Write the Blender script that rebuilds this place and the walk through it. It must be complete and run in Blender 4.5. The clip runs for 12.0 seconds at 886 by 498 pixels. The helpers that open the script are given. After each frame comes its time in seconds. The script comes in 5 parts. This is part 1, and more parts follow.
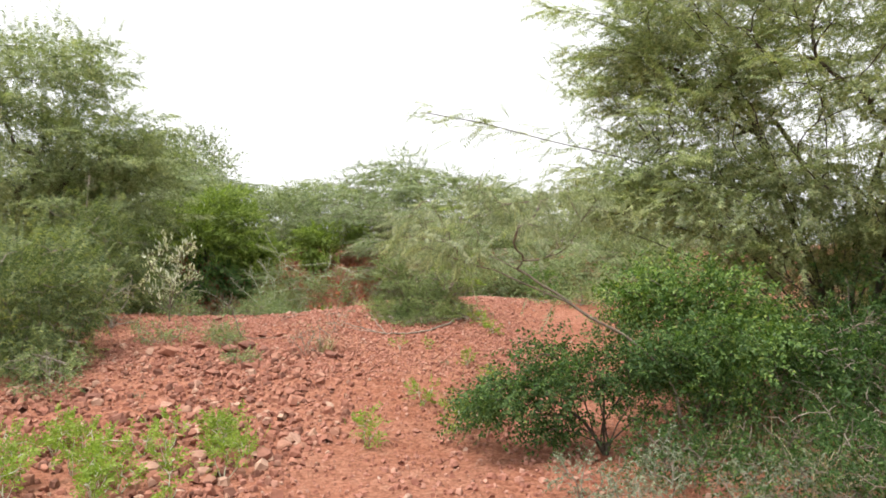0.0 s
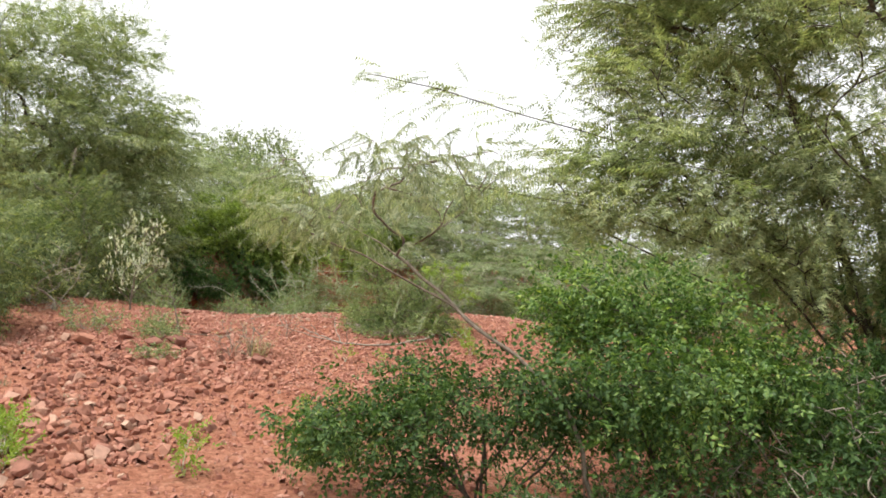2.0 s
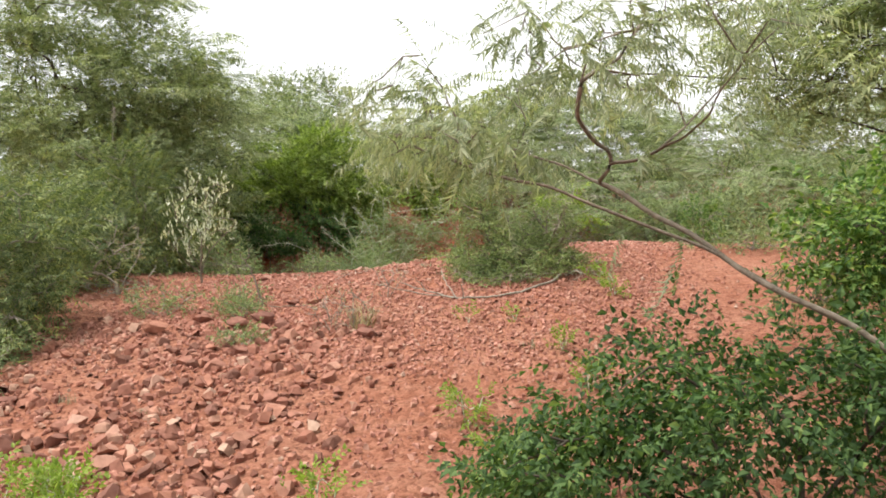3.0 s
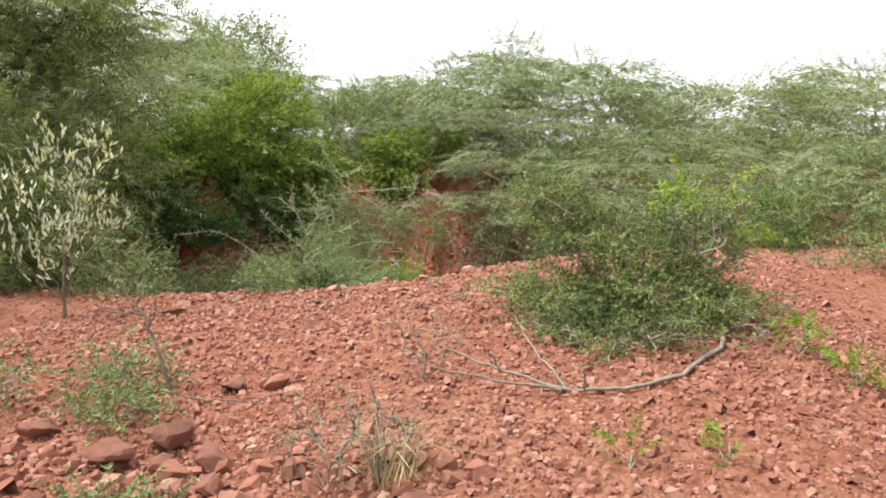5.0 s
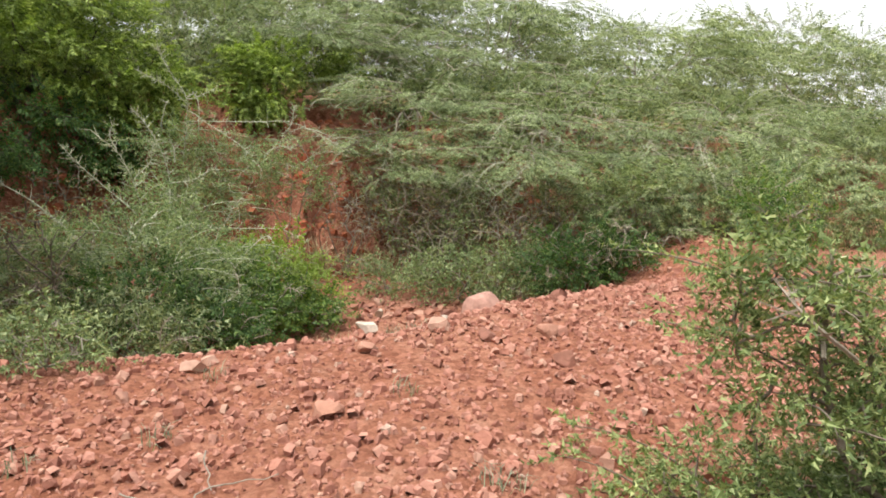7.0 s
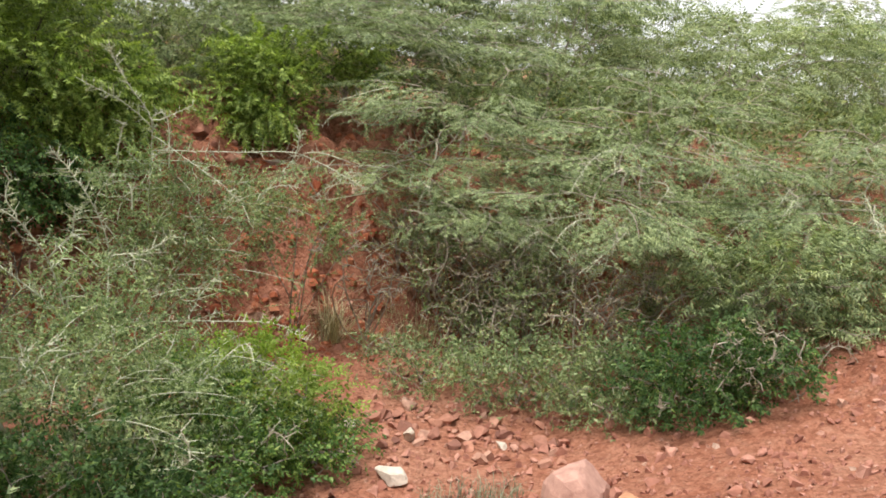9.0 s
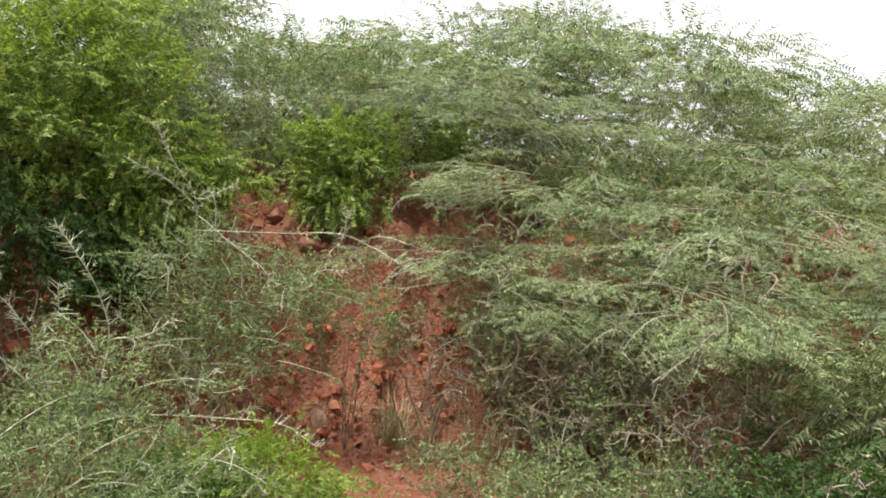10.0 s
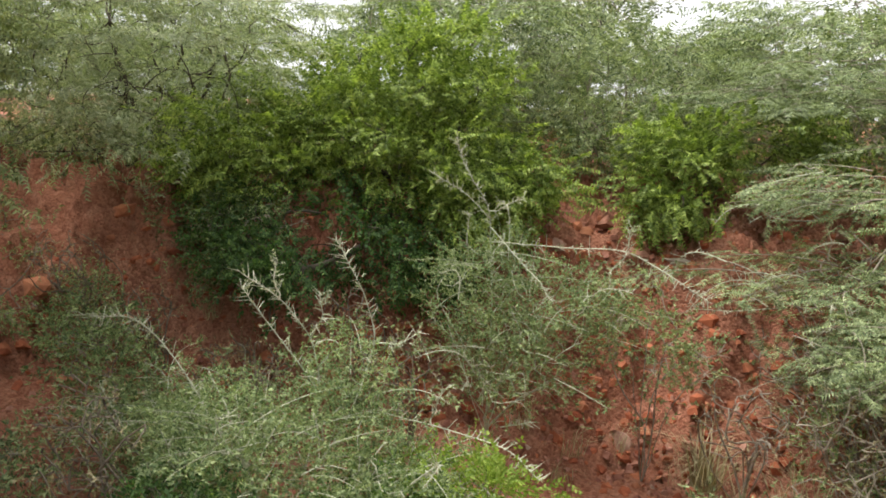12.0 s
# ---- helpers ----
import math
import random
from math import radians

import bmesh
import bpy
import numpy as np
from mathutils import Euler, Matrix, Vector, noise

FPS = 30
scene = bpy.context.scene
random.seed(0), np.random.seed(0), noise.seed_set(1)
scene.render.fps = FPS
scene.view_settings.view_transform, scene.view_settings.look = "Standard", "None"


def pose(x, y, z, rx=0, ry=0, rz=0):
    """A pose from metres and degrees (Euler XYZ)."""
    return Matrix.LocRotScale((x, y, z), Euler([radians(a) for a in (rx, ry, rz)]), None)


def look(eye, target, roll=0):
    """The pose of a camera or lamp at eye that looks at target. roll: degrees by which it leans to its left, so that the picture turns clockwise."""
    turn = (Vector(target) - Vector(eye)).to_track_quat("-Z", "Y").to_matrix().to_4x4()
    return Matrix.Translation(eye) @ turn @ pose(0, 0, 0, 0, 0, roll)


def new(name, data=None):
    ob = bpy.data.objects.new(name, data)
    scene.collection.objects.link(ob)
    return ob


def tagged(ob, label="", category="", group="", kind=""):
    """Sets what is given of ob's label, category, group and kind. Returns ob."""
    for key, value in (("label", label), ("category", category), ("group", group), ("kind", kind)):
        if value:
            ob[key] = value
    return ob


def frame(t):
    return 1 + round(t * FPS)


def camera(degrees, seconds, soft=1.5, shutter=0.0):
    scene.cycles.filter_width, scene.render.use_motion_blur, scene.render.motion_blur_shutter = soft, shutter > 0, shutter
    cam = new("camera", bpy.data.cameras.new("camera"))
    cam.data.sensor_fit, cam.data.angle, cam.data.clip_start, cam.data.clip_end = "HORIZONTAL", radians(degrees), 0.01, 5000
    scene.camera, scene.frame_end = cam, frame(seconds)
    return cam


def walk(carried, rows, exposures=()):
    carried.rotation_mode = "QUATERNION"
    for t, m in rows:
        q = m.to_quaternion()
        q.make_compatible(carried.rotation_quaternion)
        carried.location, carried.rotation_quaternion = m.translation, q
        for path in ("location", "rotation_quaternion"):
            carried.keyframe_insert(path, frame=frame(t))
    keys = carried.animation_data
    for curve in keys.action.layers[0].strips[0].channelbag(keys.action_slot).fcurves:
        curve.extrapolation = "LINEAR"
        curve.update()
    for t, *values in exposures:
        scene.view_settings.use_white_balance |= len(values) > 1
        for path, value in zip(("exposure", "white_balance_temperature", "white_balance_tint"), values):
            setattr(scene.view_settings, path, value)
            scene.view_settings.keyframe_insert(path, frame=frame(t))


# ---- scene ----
cam = camera(61.1, 12.0, soft=1.75)
PATH = [
    (0, (0.016, -0.013, 1.495), (0.013, 1.987, 1.497), -0.0),
    (0.5, (0.613, 0.069, 1.5), (0.531, 2.064, 1.621), -2.9),
    (1, (1.196, 0.399, 1.376), (1.191, 2.397, 1.462), 2.6),
    (1.5, (1.51, 0.9, 1.365), (1.369, 2.894, 1.409), 4.6),
    (2, (1.576, 1.725, 1.248), (1.285, 3.703, 1.313), 4.5),
    (2.5, (1.149, 2.422, 1.198), (0.604, 4.346, 1.165), 1.5),
    (3, (0.65, 3.217, 1.289), (0.222, 5.166, 1.16), -2.3),
    (3.2, (0.456, 3.521, 1.291), (-0.003, 5.463, 1.152), -1.6),
    (4.8, (-0.878, 6.371, 1.372), (-1.223, 8.328, 1.15), -1.7),
    (5, (-0.956, 6.658, 1.396), (-1.19, 8.634, 1.193), -0.3),
    (5.5, (-1.208, 7.32, 1.461), (-1.393, 9.299, 1.244), 1.5),
    (6, (-1.493, 8.093, 1.513), (-1.48, 10.076, 1.254), 0.1),
    (6.5, (-1.748, 8.849, 1.586), (-1.783, 10.821, 1.257), 0.1),
    (7, (-1.928, 9.718, 1.689), (-1.723, 11.666, 1.281), 5.1),
    (7.2, (-1.973, 10.082, 1.706), (-1.767, 12.032, 1.315), 4.4),
    (8.8, (-2.167, 12.309, 2.097), (-2.015, 14.221, 1.529), 5.5),
    (9, (-2.033, 12.554, 2.132), (-1.89, 14.489, 1.647), 6.5),
    (9.5, (-1.636, 13.104, 2.112), (-1.604, 15.071, 1.755), 6.3),
    (10, (-1.184, 13.455, 1.97), (-1.477, 15.415, 1.7), 5.4),
    (10.5, (-0.704, 13.749, 2.066), (-1.32, 15.629, 1.771), 7.7),
    (11, (-0.326, 14.096, 2.178), (-1.28, 15.814, 1.806), 5.4),
    (11.5, (-0.08, 14.306, 2.19), (-1.205, 15.917, 1.817), 5.9),
    (12, (-0.068, 14.406, 2.23), (-1.408, 15.842, 1.854), 2.0),
]
walk(cam, [(t, look(eye, target, roll)) for t, eye, target, roll in PATH])

# ---- light ----
world = bpy.data.worlds.new("overcast_sky")
scene.world = world
world.use_nodes = True
wn, wl = world.node_tree.nodes, world.node_tree.links
sky = wn.new("ShaderNodeTexSky")
sky.sky_type, sky.sun_disc = "NISHITA", False
sky.sun_elevation, sky.sun_rotation = radians(58), radians(-40)
sky.air_density, sky.dust_density, sky.ozone_density = 1.0, 4.0, 1.0
pale = wn.new("ShaderNodeHueSaturation")
pale.inputs["Saturation"].default_value = 0.10
cloud = wn.new("ShaderNodeMix")
cloud.data_type = "RGBA"
cloud.inputs["Factor"].default_value = 0.72
cloud.inputs[7].default_value = (9.6, 9.7, 9.8, 1)
wl.new(sky.outputs["Color"], pale.inputs["Color"])
wl.new(pale.outputs["Color"], cloud.inputs[6])
wl.new(cloud.outputs[2], wn["Background"].inputs["Color"])
wn["Background"].inputs["Strength"].default_value = 0.085
sun_data = bpy.data.lights.new("sun", "SUN")
sun_data.energy, sun_data.angle, sun_data.color = 2.9, radians(22), (1.0, 0.96, 0.90)
sun = new("sun", sun_data)
sun.matrix_world = look((-7, 9, 20), (0, 13, 0))
scene.view_settings.exposure = 0.95

# ---- materials ----


def node_material(name, rough=0.9, spec=0.2):
    m = bpy.data.materials.new(name)
    m.use_nodes = True
    n, l = m.node_tree.nodes, m.node_tree.links
    b = n["Principled BSDF"]
    b.inputs["Roughness"].default_value = rough
    b.inputs["Specular IOR Level"].default_value = spec
    return m, n, l, b


def ramp(n, stops):
    r = n.new("ShaderNodeValToRGB")
    e = r.color_ramp.elements
    while len(e) < len(stops):
        e.new(0.5)
    for k, (p, c) in enumerate(stops):
        e[k].position, e[k].color = p, (*c, 1)
    return r


def noise_tex(n, l, scale, detail=4.0, rough=0.6, coord=None):
    t = n.new("ShaderNodeTexNoise")
    t.inputs["Scale"].default_value, t.inputs["Detail"].default_value, t.inputs["Roughness"].default_value = scale, detail, rough
    if coord is not None:
        l.new(coord, t.inputs["Vector"])
    return t


def mix_colour(n, l, a, b, f, mode="MIX"):
    x = n.new("ShaderNodeMix")
    x.data_type, x.blend_type = "RGBA", mode
    for sock, v in ((x.inputs[0], f), (x.inputs[6], a), (x.inputs[7], b)):
        if isinstance(v, (int, float)):
            sock.default_value = v
        elif isinstance(v, tuple):
            sock.default_value = (*v, 1)
        else:
            l.new(v, sock)
    return x.outputs[2]


def bump(n, l, b, height, strength, distance):
    u = n.new("ShaderNodeBump")
    u.inputs["Strength"].default_value, u.inputs["Distance"].default_value = strength, distance
    l.new(height, u.inputs["Height"])
    l.new(u.outputs["Normal"], b.inputs["Normal"])


def make_soil():
    m, n, l, b = node_material("red_laterite_soil", 0.95, 0.1)
    at = n.new("ShaderNodeTexCoord").outputs["Object"]
    big, mid, fine = noise_tex(n, l, 0.7, 4, 0.6, at), noise_tex(n, l, 7, 5, 0.65, at), noise_tex(n, l, 60, 5, 0.7, at)
    c1 = ramp(n, [(0.3, (0.269, 0.099, 0.059)), (0.5, (0.348, 0.150, 0.097)), (0.7, (0.400, 0.203, 0.139))])
    c2 = ramp(n, [(0.3, (0.234, 0.078, 0.043)), (0.55, (0.356, 0.162, 0.102)), (0.78, (0.435, 0.261, 0.187))])
    l.new(big.outputs["Fac"], c1.inputs["Fac"])
    l.new(mid.outputs["Fac"], c2.inputs["Fac"])
    col = mix_colour(n, l, c1.outputs["Color"], c2.outputs["Color"], 0.5)
    grain = ramp(n, [(0.3, (0.62, 0.58, 0.56)), (0.6, (1.05, 1.05, 1.05))])
    l.new(fine.outputs["Fac"], grain.inputs["Fac"])
    col = mix_colour(n, l, col, grain.outputs["Color"], 0.75, "MULTIPLY")
    cells = n.new("ShaderNodeTexVoronoi")
    cells.inputs["Scale"].default_value = 34
    l.new(at, cells.inputs["Vector"])
    chips = n.new("ShaderNodeSeparateColor")
    l.new(cells.outputs["Color"], chips.inputs["Color"])
    chip = ramp(n, [(0.0, (0.68, 0.62, 0.60)), (0.5, (1.0, 1.0, 1.0)), (1.0, (1.28, 1.35, 1.4))])
    l.new(chips.outputs[0], chip.inputs["Fac"])
    col = mix_colour(n, l, col, chip.outputs["Color"], 0.8, "MULTIPLY")
    l.new(col, b.inputs["Base Color"])
    add = n.new("ShaderNodeMath")
    add.operation = "MULTIPLY_ADD"
    add.inputs[1].default_value = -0.8
    l.new(cells.outputs["Distance"], add.inputs[0])
    l.new(fine.outputs["Fac"], add.inputs[2])
    bump(n, l, b, add.outputs[0], 0.8, 0.03)
    return m


def make_stone(name, stops, per_island=True):
    m, n, l, b = node_material(name, 0.9, 0.15)
    at = n.new("ShaderNodeTexCoord").outputs["Object"]
    if per_island:
        pick = n.new("ShaderNodeNewGeometry").outputs["Random Per Island"]
    else:
        pick = n.new("ShaderNodeObjectInfo").outputs["Random"]
    c = ramp(n, stops)
    l.new(pick, c.inputs["Fac"])
    t, f = noise_tex(n, l, 14, 4, 0.6, at), noise_tex(n, l, 70, 4, 0.7, at)
    shade = ramp(n, [(0.3, (0.66, 0.6, 0.58)), (0.65, (1.12, 1.08, 1.05))])
    l.new(t.outputs["Fac"], shade.inputs["Fac"])
    col = mix_colour(n, l, c.outputs["Color"], shade.outputs["Color"], 0.8, "MULTIPLY")
    l.new(col, b.inputs["Base Color"])
    bump(n, l, b, f.outputs["Fac"], 0.6, 0.012)
    return m


def make_leaf(name, dark, mid, light, through_light=0.38, rough=0.55, warm=None):
    """Leaf blades: a rough face and light that comes through the blade."""
    m, n, l, b = node_material(name, rough, 0.3)
    rnd = n.new("ShaderNodeNewGeometry").outputs["Random Per Island"]
    stops = [(0.0, dark), (0.5, mid), (0.93, light)]
    if warm:
        stops.append((1.0, warm))
    c = ramp(n, stops)
    l.new(rnd, c.inputs["Fac"])
    patch = noise_tex(n, l, 2.2, 3, 0.6, n.new("ShaderNodeTexCoord").outputs["Object"])
    tone = ramp(n, [(0.3, (0.62, 0.66, 0.66)), (0.7, (1.25, 1.22, 1.12))])
    l.new(patch.outputs["Fac"], tone.inputs["Fac"])
    col = mix_colour(n, l, c.outputs["Color"], tone.outputs["Color"], 1.0, "MULTIPLY")
    l.new(col, b.inputs["Base Color"])
    tr = n.new("ShaderNodeBsdfTranslucent")
    l.new(mix_colour(n, l, col, (1.1, 1.2, 0.6), 1.0, "MULTIPLY"), tr.inputs["Color"])
    ms = n.new("ShaderNodeMixShader")
    ms.inputs[0].default_value = through_light
    l.new(b.outputs[0], ms.inputs[1])
    l.new(tr.outputs[0], ms.inputs[2])
    l.new(ms.outputs[0], n["Material Output"].inputs["Surface"])
    return m


def make_bark(name, a, c, scale=30):
    m, n, l, b = node_material(name, 0.9, 0.15)
    at = n.new("ShaderNodeTexCoord").outputs["Object"]
    t = noise_tex(n, l, scale, 5, 0.7, at)
    r = ramp(n, [(0.3, a), (0.7, c)])
    l.new(t.outputs["Fac"], r.inputs["Fac"])
    l.new(r.outputs["Color"], b.inputs["Base Color"])
    bump(n, l, b, t.outputs["Fac"], 0.7, 0.01)
    return m


SOIL = make_soil()
GRAVEL = make_stone("gravel_stone", [(0.0, (0.265, 0.118, 0.087)), (0.3, (0.37, 0.172, 0.125)), (0.7, (0.43, 0.219, 0.166)),
                                     (0.9, (0.455, 0.253, 0.192)), (0.98, (0.465, 0.28, 0.21)), (1.0, (0.49, 0.365, 0.295))])
ROCK = make_stone("laterite_rock", [(0.0, (0.22, 0.108, 0.083)), (0.35, (0.293, 0.141, 0.103)), (0.7, (0.387, 0.192, 0.134)), (1.0, (0.454, 0.293, 0.227))], False)
RUBBLE = make_stone("brown_rubble", [(0.0, (0.189, 0.096, 0.072)), (0.4, (0.312, 0.141, 0.101)), (0.8, (0.387, 0.192, 0.134)), (1.0, (0.454, 0.313, 0.237))])
CLOD = make_stone("soil_clod", [(0.0, (0.27, 0.08, 0.042)), (0.6, (0.40, 0.135, 0.07)), (1.0, (0.46, 0.20, 0.115))])
PALE_ROCK = make_stone("pale_quartz_rock", [(0.0, (0.50, 0.42, 0.34)), (1.0, (0.58, 0.52, 0.45))], False)
PINK_ROCK = make_stone("pinkish_boulder_stone", [(0.0, (0.41, 0.24, 0.195)), (1.0, (0.44, 0.27, 0.22))], False)
ORANGE_ROCK = make_stone("orange_buff_stone", [(0.0, (0.47, 0.24, 0.14)), (1.0, (0.50, 0.28, 0.17))], False)
LEAF_GREY = make_leaf("grey_green_mimosa_leaf", (0.075, 0.11, 0.05), (0.20, 0.25, 0.12), (0.405, 0.465, 0.25), 0.28)
LEAF_OLIVE = make_leaf("olive_mimosa_leaf", (0.125, 0.165, 0.08), (0.24, 0.29, 0.145), (0.41, 0.455, 0.25), 0.36)
LEAF_FROND = make_leaf("pale_mimosa_frond", (0.17, 0.21, 0.125), (0.31, 0.355, 0.23), (0.46, 0.49, 0.35), 0.42)
LEAF_CROWN = make_leaf("pale_olive_mimosa_leaf", (0.16, 0.20, 0.105), (0.30, 0.35, 0.19), (0.46, 0.50, 0.29), 0.45)
LEAF_BRIGHT = make_leaf("bright_green_soft_leaf", (0.09, 0.14, 0.03), (0.205, 0.285, 0.06), (0.41, 0.50, 0.14), 0.4)
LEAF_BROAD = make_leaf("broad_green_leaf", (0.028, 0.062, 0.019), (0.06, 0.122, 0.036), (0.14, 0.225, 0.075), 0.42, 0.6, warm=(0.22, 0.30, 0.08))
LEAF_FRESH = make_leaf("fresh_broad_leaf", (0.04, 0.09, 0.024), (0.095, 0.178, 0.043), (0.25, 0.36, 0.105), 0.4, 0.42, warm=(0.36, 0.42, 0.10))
LEAF_SPINY = make_leaf("thorn_bush_leaf", (0.09, 0.14, 0.06), (0.22, 0.285, 0.135), (0.42, 0.48, 0.26), 0.34)
LEAF_PALE = make_leaf("silvery_underside_leaf", (0.42, 0.46, 0.28), (0.66, 0.68, 0.55), (0.80, 0.80, 0.72), 0.25)
LEAF_SAGE = make_leaf("sage_grey_leaf", (0.12, 0.145, 0.1), (0.2, 0.235, 0.165), (0.36, 0.4, 0.3), 0.25)
LEAF_THORN = make_leaf("pale_thorn", (0.26, 0.30, 0.19), (0.40, 0.43, 0.29), (0.56, 0.57, 0.42), 0.2)
LEAF_HEDGE = make_leaf("hedge_leaf", (0.068, 0.105, 0.042), (0.148, 0.195, 0.082), (0.31, 0.35, 0.16), 0.32, warm=(0.42, 0.44, 0.12))
LEAF_WEED = make_leaf("fresh_weed_leaf", (0.15, 0.23, 0.035), (0.24, 0.34, 0.06), (0.36, 0.45, 0.11), 0.45)
LEAF_CREST = make_leaf("crest_thorn_bush_leaf", (0.08, 0.125, 0.045), (0.20, 0.265, 0.10), (0.40, 0.45, 0.21), 0.3)
GRASS_DRY = make_leaf("dry_straw", (0.28, 0.23, 0.13), (0.40, 0.34, 0.21), (0.52, 0.46, 0.31), 0.25)
BARK_DARK = make_bark("dark_bark", (0.045, 0.038, 0.028), (0.13, 0.11, 0.085))
BARK_GREY = make_bark("weathered_grey_twig", (0.17, 0.145, 0.115), (0.37, 0.33, 0.27))
BARK_TWIG = make_bark("grey_brown_dead_twig", (0.20, 0.165, 0.13), (0.43, 0.375, 0.30))
BARK_DEAD = make_bark("brown_grey_dead_twig", (0.10, 0.08, 0.06), (0.27, 0.225, 0.175))
BARK_PALE = make_bark("pale_thorny_twig", (0.34, 0.345, 0.25), (0.58, 0.58, 0.44))

# ---- mesh helpers ----


def mesh_of(name, verts, faces, material, smooth=False):
    """A mesh from an array of points and a list of arrays of faces (each array of one corner count)."""
    me = bpy.data.meshes.new(name)
    faces = [f for f in faces if len(f)]
    me.vertices.add(len(verts))
    me.vertices.foreach_set("co", np.asarray(verts, np.float32).ravel())
    totals = np.concatenate([np.full(len(f), f.shape[1], np.int32) for f in faces])
    loops = np.concatenate([f.ravel() for f in faces]).astype(np.int32)
    me.loops.add(len(loops))
    me.loops.foreach_set("vertex_index", loops)
    me.polygons.add(len(totals))
    me.polygons.foreach_set("loop_start", np.concatenate([[0], np.cumsum(totals)[:-1]]).astype(np.int32))
    me.polygons.foreach_set("loop_total", totals)
    me.polygons.foreach_set("use_smooth", np.full(len(totals), smooth))
    me.materials.append(material)
    me.update(calc_edges=True)
    me.validate()
    return me


def part(name, me, parent, label=""):
    ob = new(name, me)
    ob.parent = parent
    return tagged(ob, label)


def thing(name, at, label, category, group="", kind=""):
    ob = new(name)
    ob.empty_display_size = 0.1
    ob.location = at
    return tagged(ob, label, category, group, kind)


class Pile:
    """Gathers points and faces of one mesh."""

    def __init__(self):
        self.v, self.f, self.n = [], {}, 0

    def add(self, v, f):
        self.v.append(v)
        self.f.setdefault(f.shape[1], []).append(f + self.n)
        self.n += len(v)

    def mesh(self, name, material, smooth=False):
        return mesh_of(name, np.concatenate(self.v), [np.concatenate(f) for f in self.f.values()], material, smooth)


def tube(pile, pts, radii, sides=5):
    """A tapered round stem through points."""
    pts, radii = np.asarray(pts, float), np.asarray(radii, float)
    d = np.gradient(pts, axis=0)
    d /= np.linalg.norm(d, axis=1, keepdims=True) + 1e-9
    ref = np.where(np.abs(d[:, 2:3]) > 0.9, np.array([[1.0, 0, 0]]), np.array([[0, 0, 1.0]]))
    a = np.cross(d, ref)
    a /= np.linalg.norm(a, axis=1, keepdims=True) + 1e-9
    c = np.cross(d, a)
    ang = np.arange(sides) * 2 * np.pi / sides
    ring = a[:, None] * np.cos(ang)[None, :, None] + c[:, None] * np.sin(ang)[None, :, None]
    v = (pts[:, None] + ring * radii[:, None, None]).reshape(-1, 3)
    k, j = np.meshgrid(np.arange(len(pts) - 1), np.arange(sides), indexing="ij")
    q = np.stack([k * sides + j, k * sides + (j + 1) % sides, (k + 1) * sides + (j + 1) % sides, (k + 1) * sides + j], -1).reshape(-1, 4)
    pile.add(v, q)


def unit(v):
    return v / (np.linalg.norm(v, axis=-1, keepdims=True) + 1e-9)


def scatter(pile, shapes, pos, along, scale, rng, flat=0.0):
    """Sets copies of small shapes (y is their length) at points, along directions; flat: how level their faces lie."""
    along = unit(along)
    side = rng.normal(size=along.shape)
    side[:, 2] *= 1 - flat
    side = unit(np.cross(along, np.cross(side, along)))
    up = np.cross(side, along)
    if flat:
        flip = np.where(up[:, 2:3] < 0, -1.0, 1.0)
        side, up = side * flip, up * flip
    which = rng.integers(0, len(shapes), len(pos))
    for k, (tv, tf) in enumerate(shapes):
        s = which == k
        if not s.any():
            continue
        m = np.stack([side[s], along[s], up[s]], 1) * scale[s][:, None, None]
        v = np.einsum("nk,mkj->mnj", tv, m) + pos[s][:, None]
        f = tf[None] + (np.arange(s.sum()) * len(tv))[:, None, None]
        pile.add(v.reshape(-1, 3), f.reshape(-1, tf.shape[1]))


def blade_of(o, d, n, length, width, curl=0.15):
    """One slender leaf blade: two shoulders near the base and a bent tip."""
    o, d, n = np.asarray(o, float), unit(np.asarray(d, float)), np.asarray(n, float)
    s = unit(np.cross(d, n))
    up = np.cross(s, d)
    return [o + s * width / 2, o + d * length - up * length * curl, o - s * width / 2]


def blades(items):
    v = np.concatenate([np.array(i) for i in items])
    return v, np.arange(len(v)).reshape(-1, len(items[0]))


def feather_spray(rng, pairs=9, length=0.25, blade=0.07, width=0.013):
    """A feathery frond: a thin stalk with two level rows of narrow blades that hang a little."""
    out = [blade_of((0, 0, 0), (0, 1, 0), (0, 0, 1), length, 0.006, 0.12)]
    for k in range(pairs):
        u = 0.1 + 0.9 * k / (pairs - 1)
        y = length * u
        for sgn in (-1, 1):
            d = (sgn, rng.uniform(0.25, 0.75), rng.uniform(-0.6, 0.1))
            size = blade * (0.55 + 1.0 * u * (1.25 - u)) * rng.uniform(0.75, 1.2)
            out.append(blade_of((0, y, -0.12 * length * u * u), d, (rng.normal(0, 0.3), rng.normal(0, 0.3), 1), size, width * rng.uniform(0.8, 1.3), 0.2))
    return blades(out)


